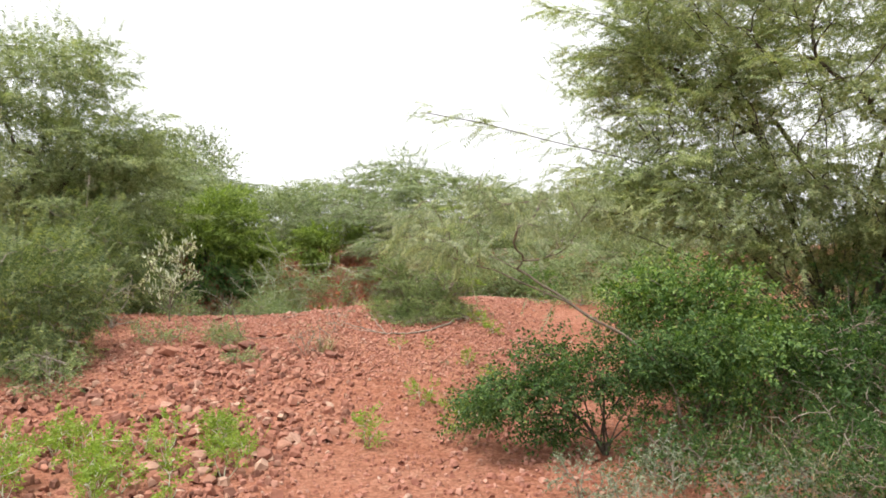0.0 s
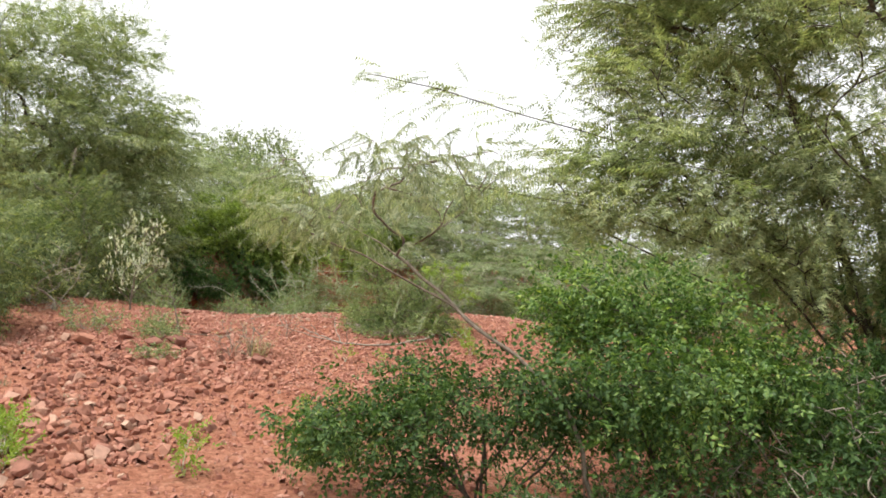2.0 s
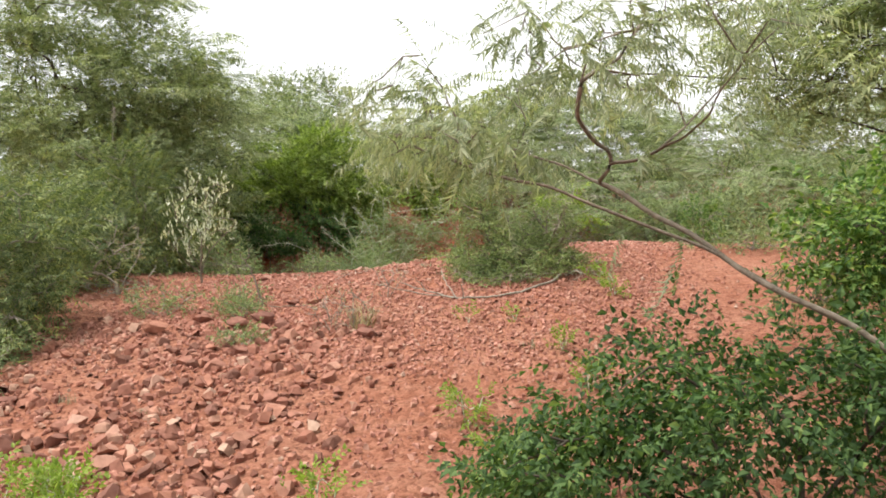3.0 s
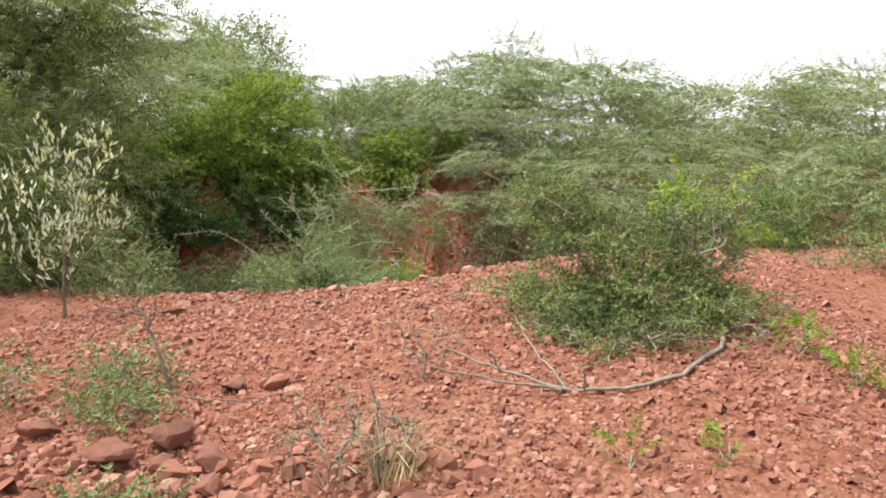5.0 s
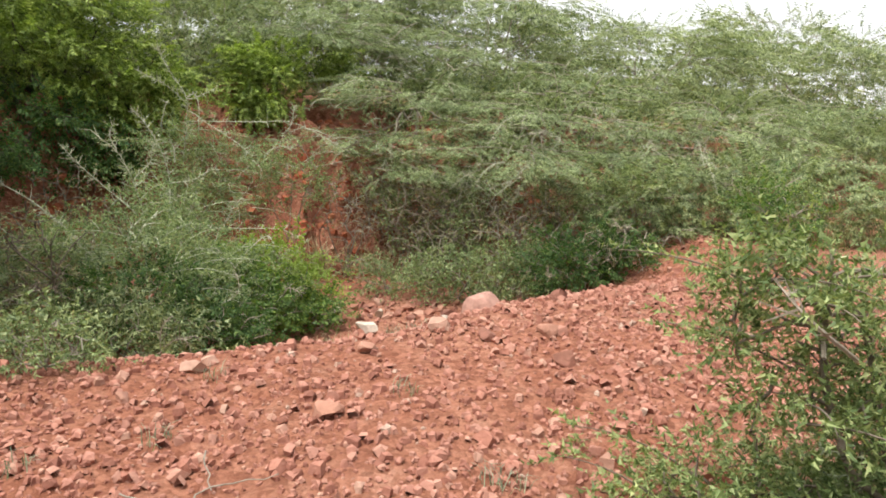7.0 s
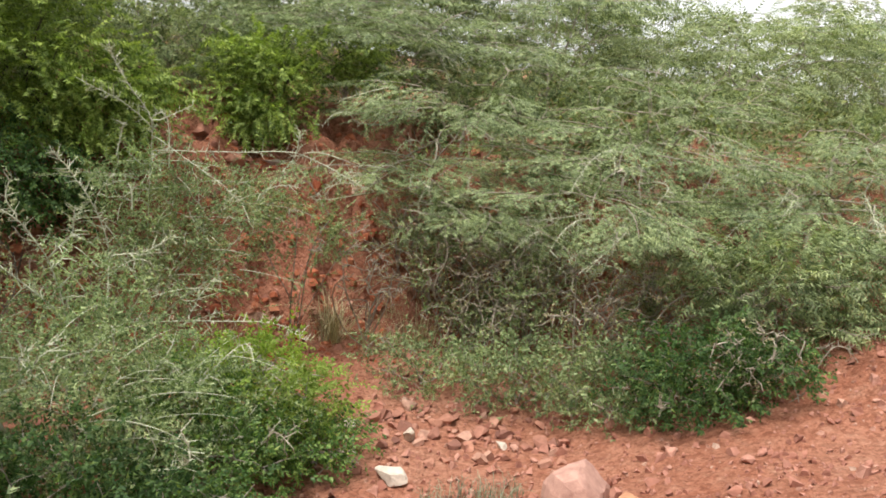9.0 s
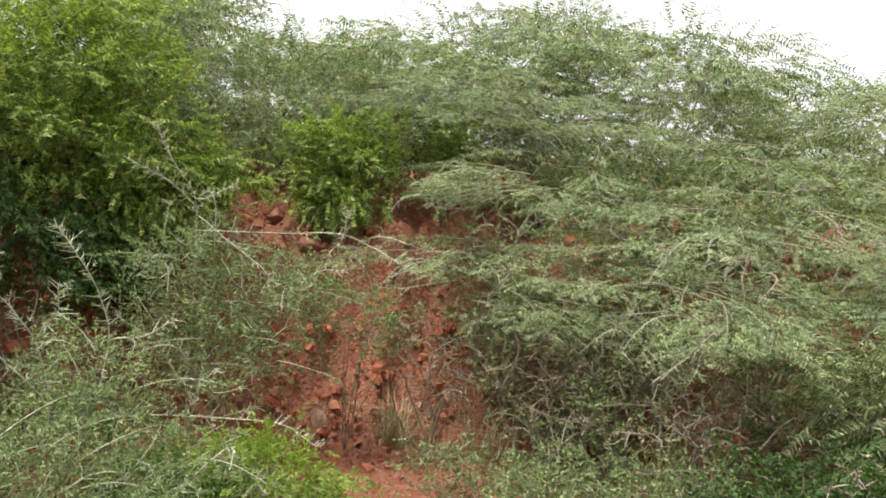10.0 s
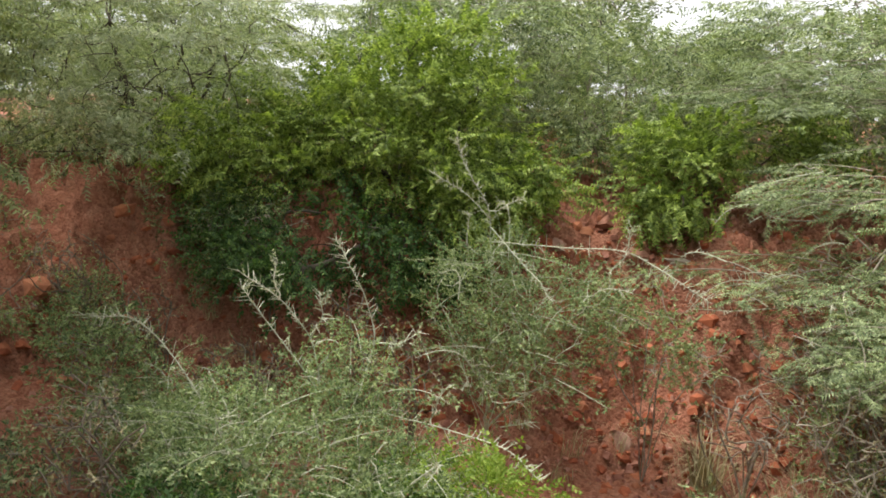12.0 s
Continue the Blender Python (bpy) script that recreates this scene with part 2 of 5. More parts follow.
def leaf_spray(rng, count=7, length=0.2, blade=0.05, width=0.028):
    """A twig with alternate oval leaves, each folded a little along its middle."""
    out = []
    for k in range(count):
        y = length * (0.15 + 0.85 * k / (count - 1))
        sgn = -1 if k % 2 else 1
        d = unit(np.array((sgn * rng.uniform(0.4, 1.0), rng.uniform(0.3, 1.0), rng.uniform(-0.35, 0.35))))
        n = unit(np.array((rng.normal(0, 0.35), rng.normal(0, 0.35), 1.0)))
        o, size = np.array((0, y, 0)), rng.uniform(0.75, 1.25)
        s = unit(np.cross(d, n))
        n = np.cross(s, d)
        ln, w = blade * size, width * size
        tip, root, mid = o + d * ln - n * ln * 0.22, o + d * ln * 0.06, o + d * ln * 0.55 - n * ln * 0.04
        for e in (-1, 1):
            side = o + d * ln * 0.42 + s * e * w * 0.5 + n * w * 0.14
            out.append([root, side, tip, mid])
    return blades(out)


def comb_frond(rng, pairs=12, length=0.26, blade=0.075, width=0.009):
    """A mimosa frond: a bent stalk whose narrow leaflet rows hang down like a comb."""
    out = [blade_of((0, 0, 0), (0, 1, 0), (0, 0, 1), length, 0.005, 0.2)]
    for k in range(pairs):
        u = 0.12 + 0.88 * k / (pairs - 1)
        for sgn in (-1, 1):
            d = (sgn * rng.uniform(0.15, 0.6), rng.uniform(0.1, 0.5), rng.uniform(-1.0, -0.55))
            size = blade * (0.6 + 0.9 * u * (1.2 - u)) * rng.uniform(0.75, 1.15)
            out.append(blade_of((0, length * u, -0.2 * length * u * u), d, (rng.normal(0, 0.4), 1, rng.normal(0, 0.4)), size, width * rng.uniform(0.8, 1.3), 0.08))
    return blades(out)


def tuft_spray(rng, count=10, length=0.14, blade=0.03, width=0.013):
    """A short twig end set all round with small leaves."""
    out = [blade_of((0, 0, 0), (0, 1, 0), (0, 0, 1), length, 0.004, 0.05)]
    for k in range(count):
        y = length * rng.uniform(0.1, 1.0)
        t = rng.uniform(0, 6.28)
        d = (math.cos(t), rng.uniform(0.2, 1.0), math.sin(t))
        out.append(blade_of((0, y, 0), d, rng.normal(size=3), blade * rng.uniform(0.7, 1.3), width * rng.uniform(0.8, 1.3), 0.2))
    return blades(out)


def bud_spray(rng, count=2, length=0.08, blade=0.085, width=0.03):
    """A twig end with a few folded leaves that stand up together."""
    out = []
    for k in range(count):
        t = rng.uniform(0, 6.28)
        d = unit(np.array((0.4 * math.cos(t), 1.0, 0.4 * math.sin(t))))
        n = unit(np.array((math.cos(t + 1.5), 0.0, math.sin(t + 1.5))))
        s = unit(np.cross(d, n))
        o, ln, w = np.array((0, length * rng.uniform(0, 1), 0)), blade * rng.uniform(0.7, 1.2), width * rng.uniform(0.7, 1.1)
        tip, mid = o + d * ln, o + d * ln * 0.5 - n * w * 0.25
        for e in (-1, 1):
            out.append([o, o + d * ln * 0.5 + s * e * w * 0.5, tip, mid])
    return blades(out)


def shapes_of(maker, seed, count=4, **kw):
    r = np.random.default_rng(seed)
    return [maker(r, **kw) for _ in range(count)]


FEATHER = shapes_of(feather_spray, 1)
COMB = shapes_of(comb_frond, 12)
FEATHER_FINE = shapes_of(feather_spray, 11, pairs=9, length=0.21, blade=0.047, width=0.0115)
FEATHER_FAR = shapes_of(feather_spray, 2, pairs=7, length=0.4, blade=0.125, width=0.028)
FEATHER_MID = shapes_of(feather_spray, 3, pairs=6, length=0.25, blade=0.075, width=0.018)
SOFT = shapes_of(tuft_spray, 4, count=17, length=0.2, blade=0.042, width=0.022)
SPINY = shapes_of(tuft_spray, 5, count=13, length=0.17, blade=0.036, width=0.014)
BROAD = shapes_of(leaf_spray, 6, count=6, blade=0.055, width=0.034)
BROAD_SMALL = shapes_of(leaf_spray, 7, count=5, length=0.12, blade=0.038, width=0.022)
THORN = shapes_of(tuft_spray, 9, count=3, length=0.07, blade=0.022, width=0.007)
FEATHER_SOFT = shapes_of(feather_spray, 10, pairs=7, length=0.2, blade=0.06, width=0.021)
PALE = shapes_of(bud_spray, 8)


def lump_noise(p, seed, octaves=4, lac=2.0, gain=0.5):
    """Smooth value noise for arrays of plan points, about -1 to 1."""
    out, amp, tot = 0.0, 1.0, 0.0
    for o in range(octaves):
        q = p * lac ** o + seed * 17.3 + o * 5.1
        i = np.floor(q).astype(np.int64)
        f = q - i
        f = f * f * (3 - 2 * f)

        def h(a, c):
            s = (a * 374761393 + c * 668265263 + (seed + o) * 1442695041) & 0xFFFFFFFF
            s = ((s ^ (s >> 13)) * 1274126177) & 0xFFFFFFFF
            return ((s ^ (s >> 16)) & 0xFFFF) / 32767.5 - 1
        x0, y0 = i[..., 0], i[..., 1]
        fx, fy = f[..., 0], f[..., 1]
        out = out + amp * ((h(x0, y0) * (1 - fx) + h(x0 + 1, y0) * fx) * (1 - fy) + (h(x0, y0 + 1) * (1 - fx) + h(x0 + 1, y0 + 1) * fx) * fy)
        tot += amp
        amp *= gain
    return out / tot


# ---- ground ----


def smooth(u):
    u = np.clip(u, 0, 1)
    return u * u * (3 - 2 * u)


def crest_y(x):
    return np.interp(x, (-9, -5, -3.3, -2.4, -1.6, -0.8, 0.2, 0.8, 2, 4, 8), (12.3, 12.6, 13.0, 13.3, 13.5, 14.0, 14.6, 15.0, 15.8, 16.5, 17))


def crest_z(x):
    return np.interp(x, (-9, -5, -3.3, -2.4, -1.6, -0.8, 0.2, 0.8, 2, 4, 8), (0.5, 0.47, 0.40, 0.41, 0.52, 0.58, 0.62, 0.6, 0.45, 0.4, 0.4))


def bank_y(x):
    return np.interp(x, (-14, -9, -7, -5, -3, -1.5, -0.7, 0.2, 1.5, 3, 8), (14.5, 16.3, 18.1, 19.7, 20.7, 21.3, 20.5, 19.8, 19.6, 19.8, 20.3))


def ground_z(x, y, fine=True):
    """The lie of the land: a flat, a gravel mound, the gully behind it and the far red bank."""
    x, y = np.asarray(x, float), np.asarray(y, float)
    p = np.stack([x, y], -1)
    wob = lump_noise(p * 0.6, 3, 3)
    cy, cz = crest_y(x) + 0.15 * wob, crest_z(x)
    front = -0.13 + (cz + 0.13) * smooth((y - 6.4) / (cy - 1.0 - 6.4))
    floor_z = np.interp(x, (-14, -9, -7, -0.5, 2.0, 5), (-0.2, -0.6, -1.05, -1.05, 0.25, 0.35))
    s = y - cy
    run = 0.44 * (np.sqrt(s * s + 0.04) + s) / 2
    depth = cz - floor_z
    z = front - depth * (1 - np.exp(-np.power(run / depth, 2.2) * 1.3)) ** (1 / 2.2)
    by = bank_y(x) + 0.35 * lump_noise(p * 0.9, 5, 3) + 0.2 * lump_noise(p * 2.6, 6, 3)
    b = y - by
    top = 1.15 + 0.05 * np.clip(b - 2, 0, 12) + 0.15 * lump_noise(p * 0.3, 8, 2)
    rise = smooth((b + 0.5) / 2.8) * 0.6 + smooth((b + 0.05) / 1.6) * 0.4
    z = z + (np.maximum(top, z) - z) * rise
    rough = smooth((b + 0.8) / 1.0) * (1 - smooth((b - 3) / 2))
    far = 1 - smooth((np.abs(y - 11) - 13) / 10)
    z = z + far * (0.05 * wob + 0.03 * lump_noise(p * 2.2, 9, 3))
    if fine:
        z = z + far * (0.02 * lump_noise(p * 9, 11, 3) + rough * (0.3 * lump_noise(p * 2.2, 12, 4) - 0.42 * np.abs(lump_noise(p * 1.6, 14, 4)) + 0.26 * lump_noise(p * 5.5, 13, 4) + 0.1))
        ledge = z / 0.3 + 0.9 * lump_noise(p * 1.1, 15, 3)
        part_up = ledge - np.floor(ledge)
        z = z + far * rough * (0.13 + 0.2 * smooth(-4.4 - x)) * (smooth((part_up - 0.62) / 0.3) - part_up + 0.3)
    return z


def ground_at(x, y):
    return float(ground_z(np.array([x]), np.array([y]))[0])


def spaced(lo, hi, step, reach):
    mid = np.arange(lo, hi + step / 2, step)
    out, d, g = [], step, 0.0
    while g < reach:
        d *= 1.22
        g += d
        out.append(g)
    out = np.array(out)
    return np.concatenate([lo - out[::-1], mid, hi + out])


def build_ground():
    xs, ys = spaced(-9.3, 4.6, 0.066, 450), spaced(3.8, 23.2, 0.064, 450)
    gx, gy = np.meshgrid(xs, ys, indexing="xy")
    gz = ground_z(gx, gy)
    nx, ny = len(xs), len(ys)
    i, j = np.meshgrid(np.arange(nx - 1), np.arange(ny - 1), indexing="xy")
    a = (j * nx + i).ravel()
    f = np.stack([a, a + 1, a + nx + 1, a + nx], -1)
    ob = new("ground", mesh_of("ground", np.stack([gx, gy, gz], -1).reshape(-1, 3), [f], SOIL, True))
    tagged(ob, "red laterite ground with a gravel mound, gully and bank", "ground", kind="structure")


build_ground()

# ---- plants ----


def grow(root, tips, rng, limbs=5, step=0.14, wander=0.05, lift=0.25, explicit=(), kink=0.012):
    """Branches from a trunk to every tip: each tip joins the nearest branch that stands. Returns chains of points and their limb."""
    cap = 60 + sum(len(e) for e in explicit) * 12 + len(tips) * 26
    P, D, L = np.zeros((cap, 3)), np.zeros((cap, 3)), np.full(cap, -1)
    root = np.asarray(root, float)
    n = len(root)
    P[:n] = root
    D[:n] = unit(np.gradient(root, axis=0)) if n > 1 else np.array((0, 0, 1.0))
    chains, used, at_node = [(list(range(n)), -1)], 0, {}
    first = max(0, n - 3)

    def lay(curve, start, limb):
        nonlocal n
        k = len(curve)
        P[n:n + k] = curve
        D[n:n + k] = unit(np.gradient(np.vstack([P[start], curve]), axis=0)[1:])
        L[n:n + k] = limb
        chains.append(([start] + list(range(n, n + k)), limb))
        n += k
    for path in explicit:
        path = np.asarray(path, float)
        dist = np.linalg.norm(P[:n] - path[0], axis=1)
        start = int(np.argmin(dist))
        t = np.linspace(0, len(path) - 1, (len(path) - 1) * 6 + 1)
        curve = np.stack([np.interp(t, range(len(path)), path[:, a]) for a in range(3)], -1)
        curve[1:-1] += rng.normal(0, kink, curve[1:-1].shape)
        for _ in range(3):
            curve[1:-1] = (curve[:-2] + 2 * curve[1:-1] + curve[2:]) / 4
        lay(curve[1:], start, used)
        used += 1
    order = np.argsort(np.linalg.norm(tips - root[-1], axis=1) + rng.uniform(0, 0.4, len(tips)))
    tips = tips[order]
    if limbs and len(tips) > limbs * 3:
        pool = tips[rng.permutation(len(tips))[:limbs * 8]]
        main = [pool[0]]
        for _ in range(limbs - 1):
            gap = np.min([np.linalg.norm(unit(pool - root[-1]) - unit(q - root[-1]), axis=1) for q in main], axis=0)
            main.append(pool[int(np.argmax(gap))])
        tips = np.vstack([np.array(main), tips])
    for k, tip in enumerate(tips):
        if k < limbs:
            start, limb = int(rng.integers(first, len(root))), used + k
        else:
            lo = first
            cost = np.linalg.norm(P[lo:n] - tip, axis=1) - 0.25 * ((tip - P[lo:n]) * D[lo:n]).sum(1)
            start = lo + int(np.argmin(cost))
            limb = L[start] if L[start] >= 0 else used + int(rng.integers(0, max(1, limbs)))
        a = P[start]
        d = np.linalg.norm(tip - a)
        if d < 0.03:
            continue
        m = int(np.clip(math.ceil(d / step), 2, 24))
        t = np.linspace(0, 1, m + 1)[1:, None]
        if k < limbs:
            c = a + (tip - a) * 0.5 + np.array((0, 0, lift * d * 0.35))
        else:
            c = a + D[start] * d * 0.25 + (tip - a) * 0.2 + np.array((0, 0, lift * d * 0.3))
        curve = (1 - t) ** 2 * a + 2 * t * (1 - t) * c + t * t * tip
        sway = rng.normal(0, wander * d, (2, 3))
        curve += np.sin(np.pi * t) * sway[0] + np.sin(2 * np.pi * t) * sway[1] * 0.6 + rng.normal(0, 0.004, curve.shape)
        if n + m >= cap:
            break
        lay(curve, start, limb)
    # how many ends each node carries
    load = np.ones(n)
    for nodes, _ in reversed(chains):
        for q in range(len(nodes) - 2, -1, -1):
            load[nodes[q]] = max(load[nodes[q]], load[nodes[q + 1]])
        if len(nodes) > 1:
            load[nodes[0]] += load[nodes[1]] * 0.5
    return P[:n], chains, load


def blob_tips(blobs, rng):
    out = []
    for cx, cy, cz, rx, ry, rz, count in blobs:
        d = unit(rng.normal(size=(count, 3)))
        lump = 1 + 0.22 * lump_noise(d[:, :2] * 2.1 + d[:, 2:3], int(rng.integers(1, 99)), 2)
        r = rng.uniform(0.05, 1, count) ** 0.45 * lump
        out.append(np.array((cx, cy, cz)) + d * r[:, None] * np.array((rx, ry, rz)))
    return np.concatenate(out)


def spines(pile, q, origin, count, rng, lo=0.025, hi=0.13):
    """Short stiff side twigs, set all round along a shoot."""
    for _ in range(count):
        i = rng.uniform(0.1, 0.999) * (len(q) - 1)
        a = int(i)
        d = unit(q[a + 1] - q[a])
        c = q[a] + (q[a + 1] - q[a]) * (i - a)
        ln = lo + (hi - lo) * rng.uniform(0, 1) ** 2
        side = unit(np.cross(d, rng.normal(size=3)) + 0.45 * d + np.array((0, 0, 0.25))) * ln
        tube(pile, np.array([c, c + side]) - origin, (0.0038, 0.0014), 3)


def plant(name, label, category, base, blobs, shapes, leaf, bark, seed, trunk=0.5, lean=(0, 0), thick=0.012, limbs=5, sprays=8, size=1.0,
          droop=0.3, spread=0.12, wood="trunk", crown="crown", group="", wander=0.05, lift=0.25, explicit=(), flat=0.4, twig=0.003, fill=0.5, explicit_leaf=0, pad=0.8, thorns=False, bare_ends=0.0, whips=0, whip_length=0.9, whip_lift=0.0, whip_bark=None, splay=0.6, jitter=0.55, split=False, kink=0.012,
          boughs=0, bough_length=1.0, bough_width=0.22, bough_leaf=40, bough_sag=0.18, bough_rise=0.1, stout=0.3):
    """A woody plant: stem, limbs with their twigs, and the leaf sprays, shaped by ellipsoids of crown."""
    rng = np.random.default_rng(seed)
    bx, by = base
    bz = ground_at(bx, by) - 0.04
    k = max(3, int(trunk / 0.12) + 1)
    t = np.linspace(0, 1, k)[:, None]
    root = np.array((bx, by, bz)) + t * np.array((lean[0], lean[1], trunk)) + rng.normal(0, 0.012, (k, 3)) * t
    tips = blob_tips(blobs, rng)
    low = ground_z(tips[:, 0], tips[:, 1]) + 0.05
    tips[:, 2] = np.maximum(tips[:, 2], low)
    P, chains, load = grow(root, tips, rng, limbs, wander=wander, lift=lift, explicit=explicit, kink=kink)
    ob = thing(name, (bx, by, bz), label, category, group)
    origin = np.array((bx, by, bz))
    piles = {}
    for index, (nodes, limb) in enumerate(chains):
        r = twig + thick * load[nodes] ** 0.42 * 0.42
        if limb >= 0 and nodes[1] < len(root) + sum((len(e) - 1) * 6 for e in explicit):
            r = np.maximum(r, np.linspace(thick * (2.1 if thorns else 2.4), twig, len(nodes)))
        r[-1] = twig * 0.5
        if limb < 0:
            r = np.maximum(r, thick * np.sqrt(load.max()) * np.linspace(0.5, 0.36, len(nodes)))
        elif len(nodes) > 1:
            r[0] = min(r[0], r[1] * 1.25)
        r = np.minimum(r, stout)
        big = r[0] > 0.012
        tube(piles.setdefault(index - 1 if split else limb, Pile()), P[nodes] - origin, r, 7 if r[0] > 0.03 else (5 if big else 3))
    # level boughs that carry their leaves in flat layers
    layer_pos, layer_dir, stems = [], [], []
    for k in range(boughs):
        blob = blobs[int(rng.choice(len(blobs), p=np.array([b[6] for b in blobs], float) / sum(b[6] for b in blobs)))]
        c, rad = np.array(blob[:3]), np.array(blob[3:6])
        d = unit(rng.normal(size=3))
        d[2] = abs(d[2]) if rng.uniform() < 0.72 else d[2]
        start = c + d * rad * rng.uniform(0.35, 0.8)
        out = unit(np.array((d[0] * rad[0] + rng.normal(0, 0.45), d[1] * rad[1] + rng.normal(0, 0.45), 0.0)))
        ln = bough_length * rng.uniform(0.6, 1.25)
        u = np.linspace(0, 1, 8)[:, None]
        side = np.array((-out[1], out[0], 0.0))
        q = start + out * ln * u + np.array((0, 0, 1.0)) * ln * (bough_rise * u - bough_sag * u ** 2) + side * ln * rng.normal(0, 0.12) * u ** 2
        stem = Pile()
        tube(stem, q - origin, np.linspace(twig * 1.6, twig * 0.5, 8), 3)
        stems.append(stem)
        n_leaf = int(bough_leaf * ln / bough_length)
        v = rng.uniform(0.1, 1.0, n_leaf)
        lat = rng.uniform(-1, 1, n_leaf) * bough_width * (1.15 - v ** 2)
        at = np.stack([np.interp(v, u[:, 0], q[:, a]) for a in range(3)], -1) + side * lat[:, None]
        at[:, 2] += rng.normal(0, 0.022, n_leaf) - 0.35 * lat ** 2 / bough_width
        layer_pos.append(at)
        layer_dir.append(out * 0.75 + side * np.sign(lat)[:, None] * rng.uniform(0.3, 1.0, (n_leaf, 1)) + rng.normal(0, 0.16, (n_leaf, 3)) - np.array((0, 0, droop * 0.5)))
    for limb in sorted(piles):
        part(wood if limb < 0 else "limb", piles[limb].mesh(name + "_wood", bark, True), ob)
    for stem in stems:
        part("side_branch", stem.mesh(name + "_side_branch", bark, True), ob)
    # long arching shoots that stand out of the foliage
    for _ in range(whips):
        near = tips[rng.integers(0, len(tips), 5)]
        tip = near[int(np.argmax(np.linalg.norm(near - tips.mean(0), axis=1) - 0.5 * near[:, 1]))]
        out = unit(tip - tips.mean(0) + rng.normal(0, 0.25, 3))
        out[2] = abs(out[2]) * 0.6 + 0.15 + whip_lift
        out = unit(out)
        ln = whip_length * rng.uniform(0.5, 1.2)
        u = np.linspace(0, 1, 9)[:, None]
        sway = rng.normal(0, 0.12 * ln, 3)
        q = tip - out * 0.12 + out * ln * u + np.array((0, 0, (-0.55 + 0.3 * min(whip_lift, 1)) * ln)) * u ** 2.2 + sway * np.sin(np.pi * u)
        spike = Pile()
        tube(spike, q - origin, np.linspace(0.0065, 0.0022, 9), 4)
        spines(spike, q, origin, int(ln * 44), rng)
        part("shoot", spike.mesh(name + "_shoot", whip_bark or BARK_PALE), ob, "pale thorny shoot")
    # leaf sprays: round the ends of all chains
    ends, dirs = [], []
    centre = tips.mean(0)
    shoots_end = len(root) + sum((len(e) - 1) * 6 for e in explicit)
    if thorns:
        spikes = Pile()
        sharp = Pile()
        for nodes, limb in chains[1:]:
            if nodes[1] >= shoots_end:
                continue
            pts = P[nodes]
            spines(sharp, pts, origin, int(np.linalg.norm(np.diff(pts, axis=0), axis=1).sum() * 46), rng)
            u = rng.uniform(0.2, 1.0, explicit_leaf) * (len(pts) - 1)
            lo = np.minimum(u.astype(int), len(pts) - 2)
            q = pts[lo] + (pts[lo + 1] - pts[lo]) * (u - lo)[:, None]
            out = unit(np.cross(pts[lo + 1] - pts[lo], rng.normal(size=q.shape))) + 0.5 * unit(pts[lo + 1] - pts[lo])
            scatter(spikes, THORN, q - origin, out, rng.uniform(0.6, 1.3, len(q)), rng)
        part("spine_cover", sharp.mesh(name + "_spines", bark), ob, "short stiff side twigs and thorns")["kind"] = "stuff"
        part("thorn_cover", spikes.mesh(name + "_thorns", LEAF_THORN), ob, "pale thorns with tiny leaves")["kind"] = "stuff"
    for nodes, limb in chains[1:]:
        pts = P[nodes]
        shoot = nodes[1] < shoots_end
        if shoot and thorns:
            continue
        if shoot:
            count, t0 = explicit_leaf, 0.25
        else:
            count, t0 = (0 if rng.uniform() < bare_ends else sprays), 1 - fill
        if count <= 0:
            continue
        u = rng.uniform(t0, 1.0, count) * (len(pts) - 1)
        lo = np.minimum(u.astype(int), len(pts) - 2)
        q = pts[lo] + (pts[lo + 1] - pts[lo]) * (u - lo)[:, None]
        ends.append(q + rng.normal(0, spread, q.shape) * np.array((1, 1, pad)))
        dirs.append(np.repeat(unit(pts[-1] - pts[max(0, len(pts) - 3)])[None], count, 0))
    pos = np.concatenate(ends)
    along = np.concatenate(dirs) * 0.7 + rng.normal(0, jitter, pos.shape) + unit(pos - centre) * splay
    along[:, 2] -= droop
    keep = pos[:, 2] > ground_z(pos[:, 0], pos[:, 1]) + 0.03
    pos, along = pos[keep], along[keep]
    pile = Pile()
    scatter(pile, shapes, pos - origin, along, size * rng.uniform(0.7, 1.25, len(pos)), rng, flat)
    if boughs:
        pos, along = np.concatenate(layer_pos), np.concatenate(layer_dir)
        keep = pos[:, 2] > ground_z(pos[:, 0], pos[:, 1]) + 0.03
        pos, along = pos[keep], along[keep]
        scatter(pile, shapes, pos - origin, along, size * rng.uniform(0.7, 1.25, len(pos)), rng, 0.93)
    part(crown, pile.mesh(name + "_leaves", leaf), ob)
    return ob

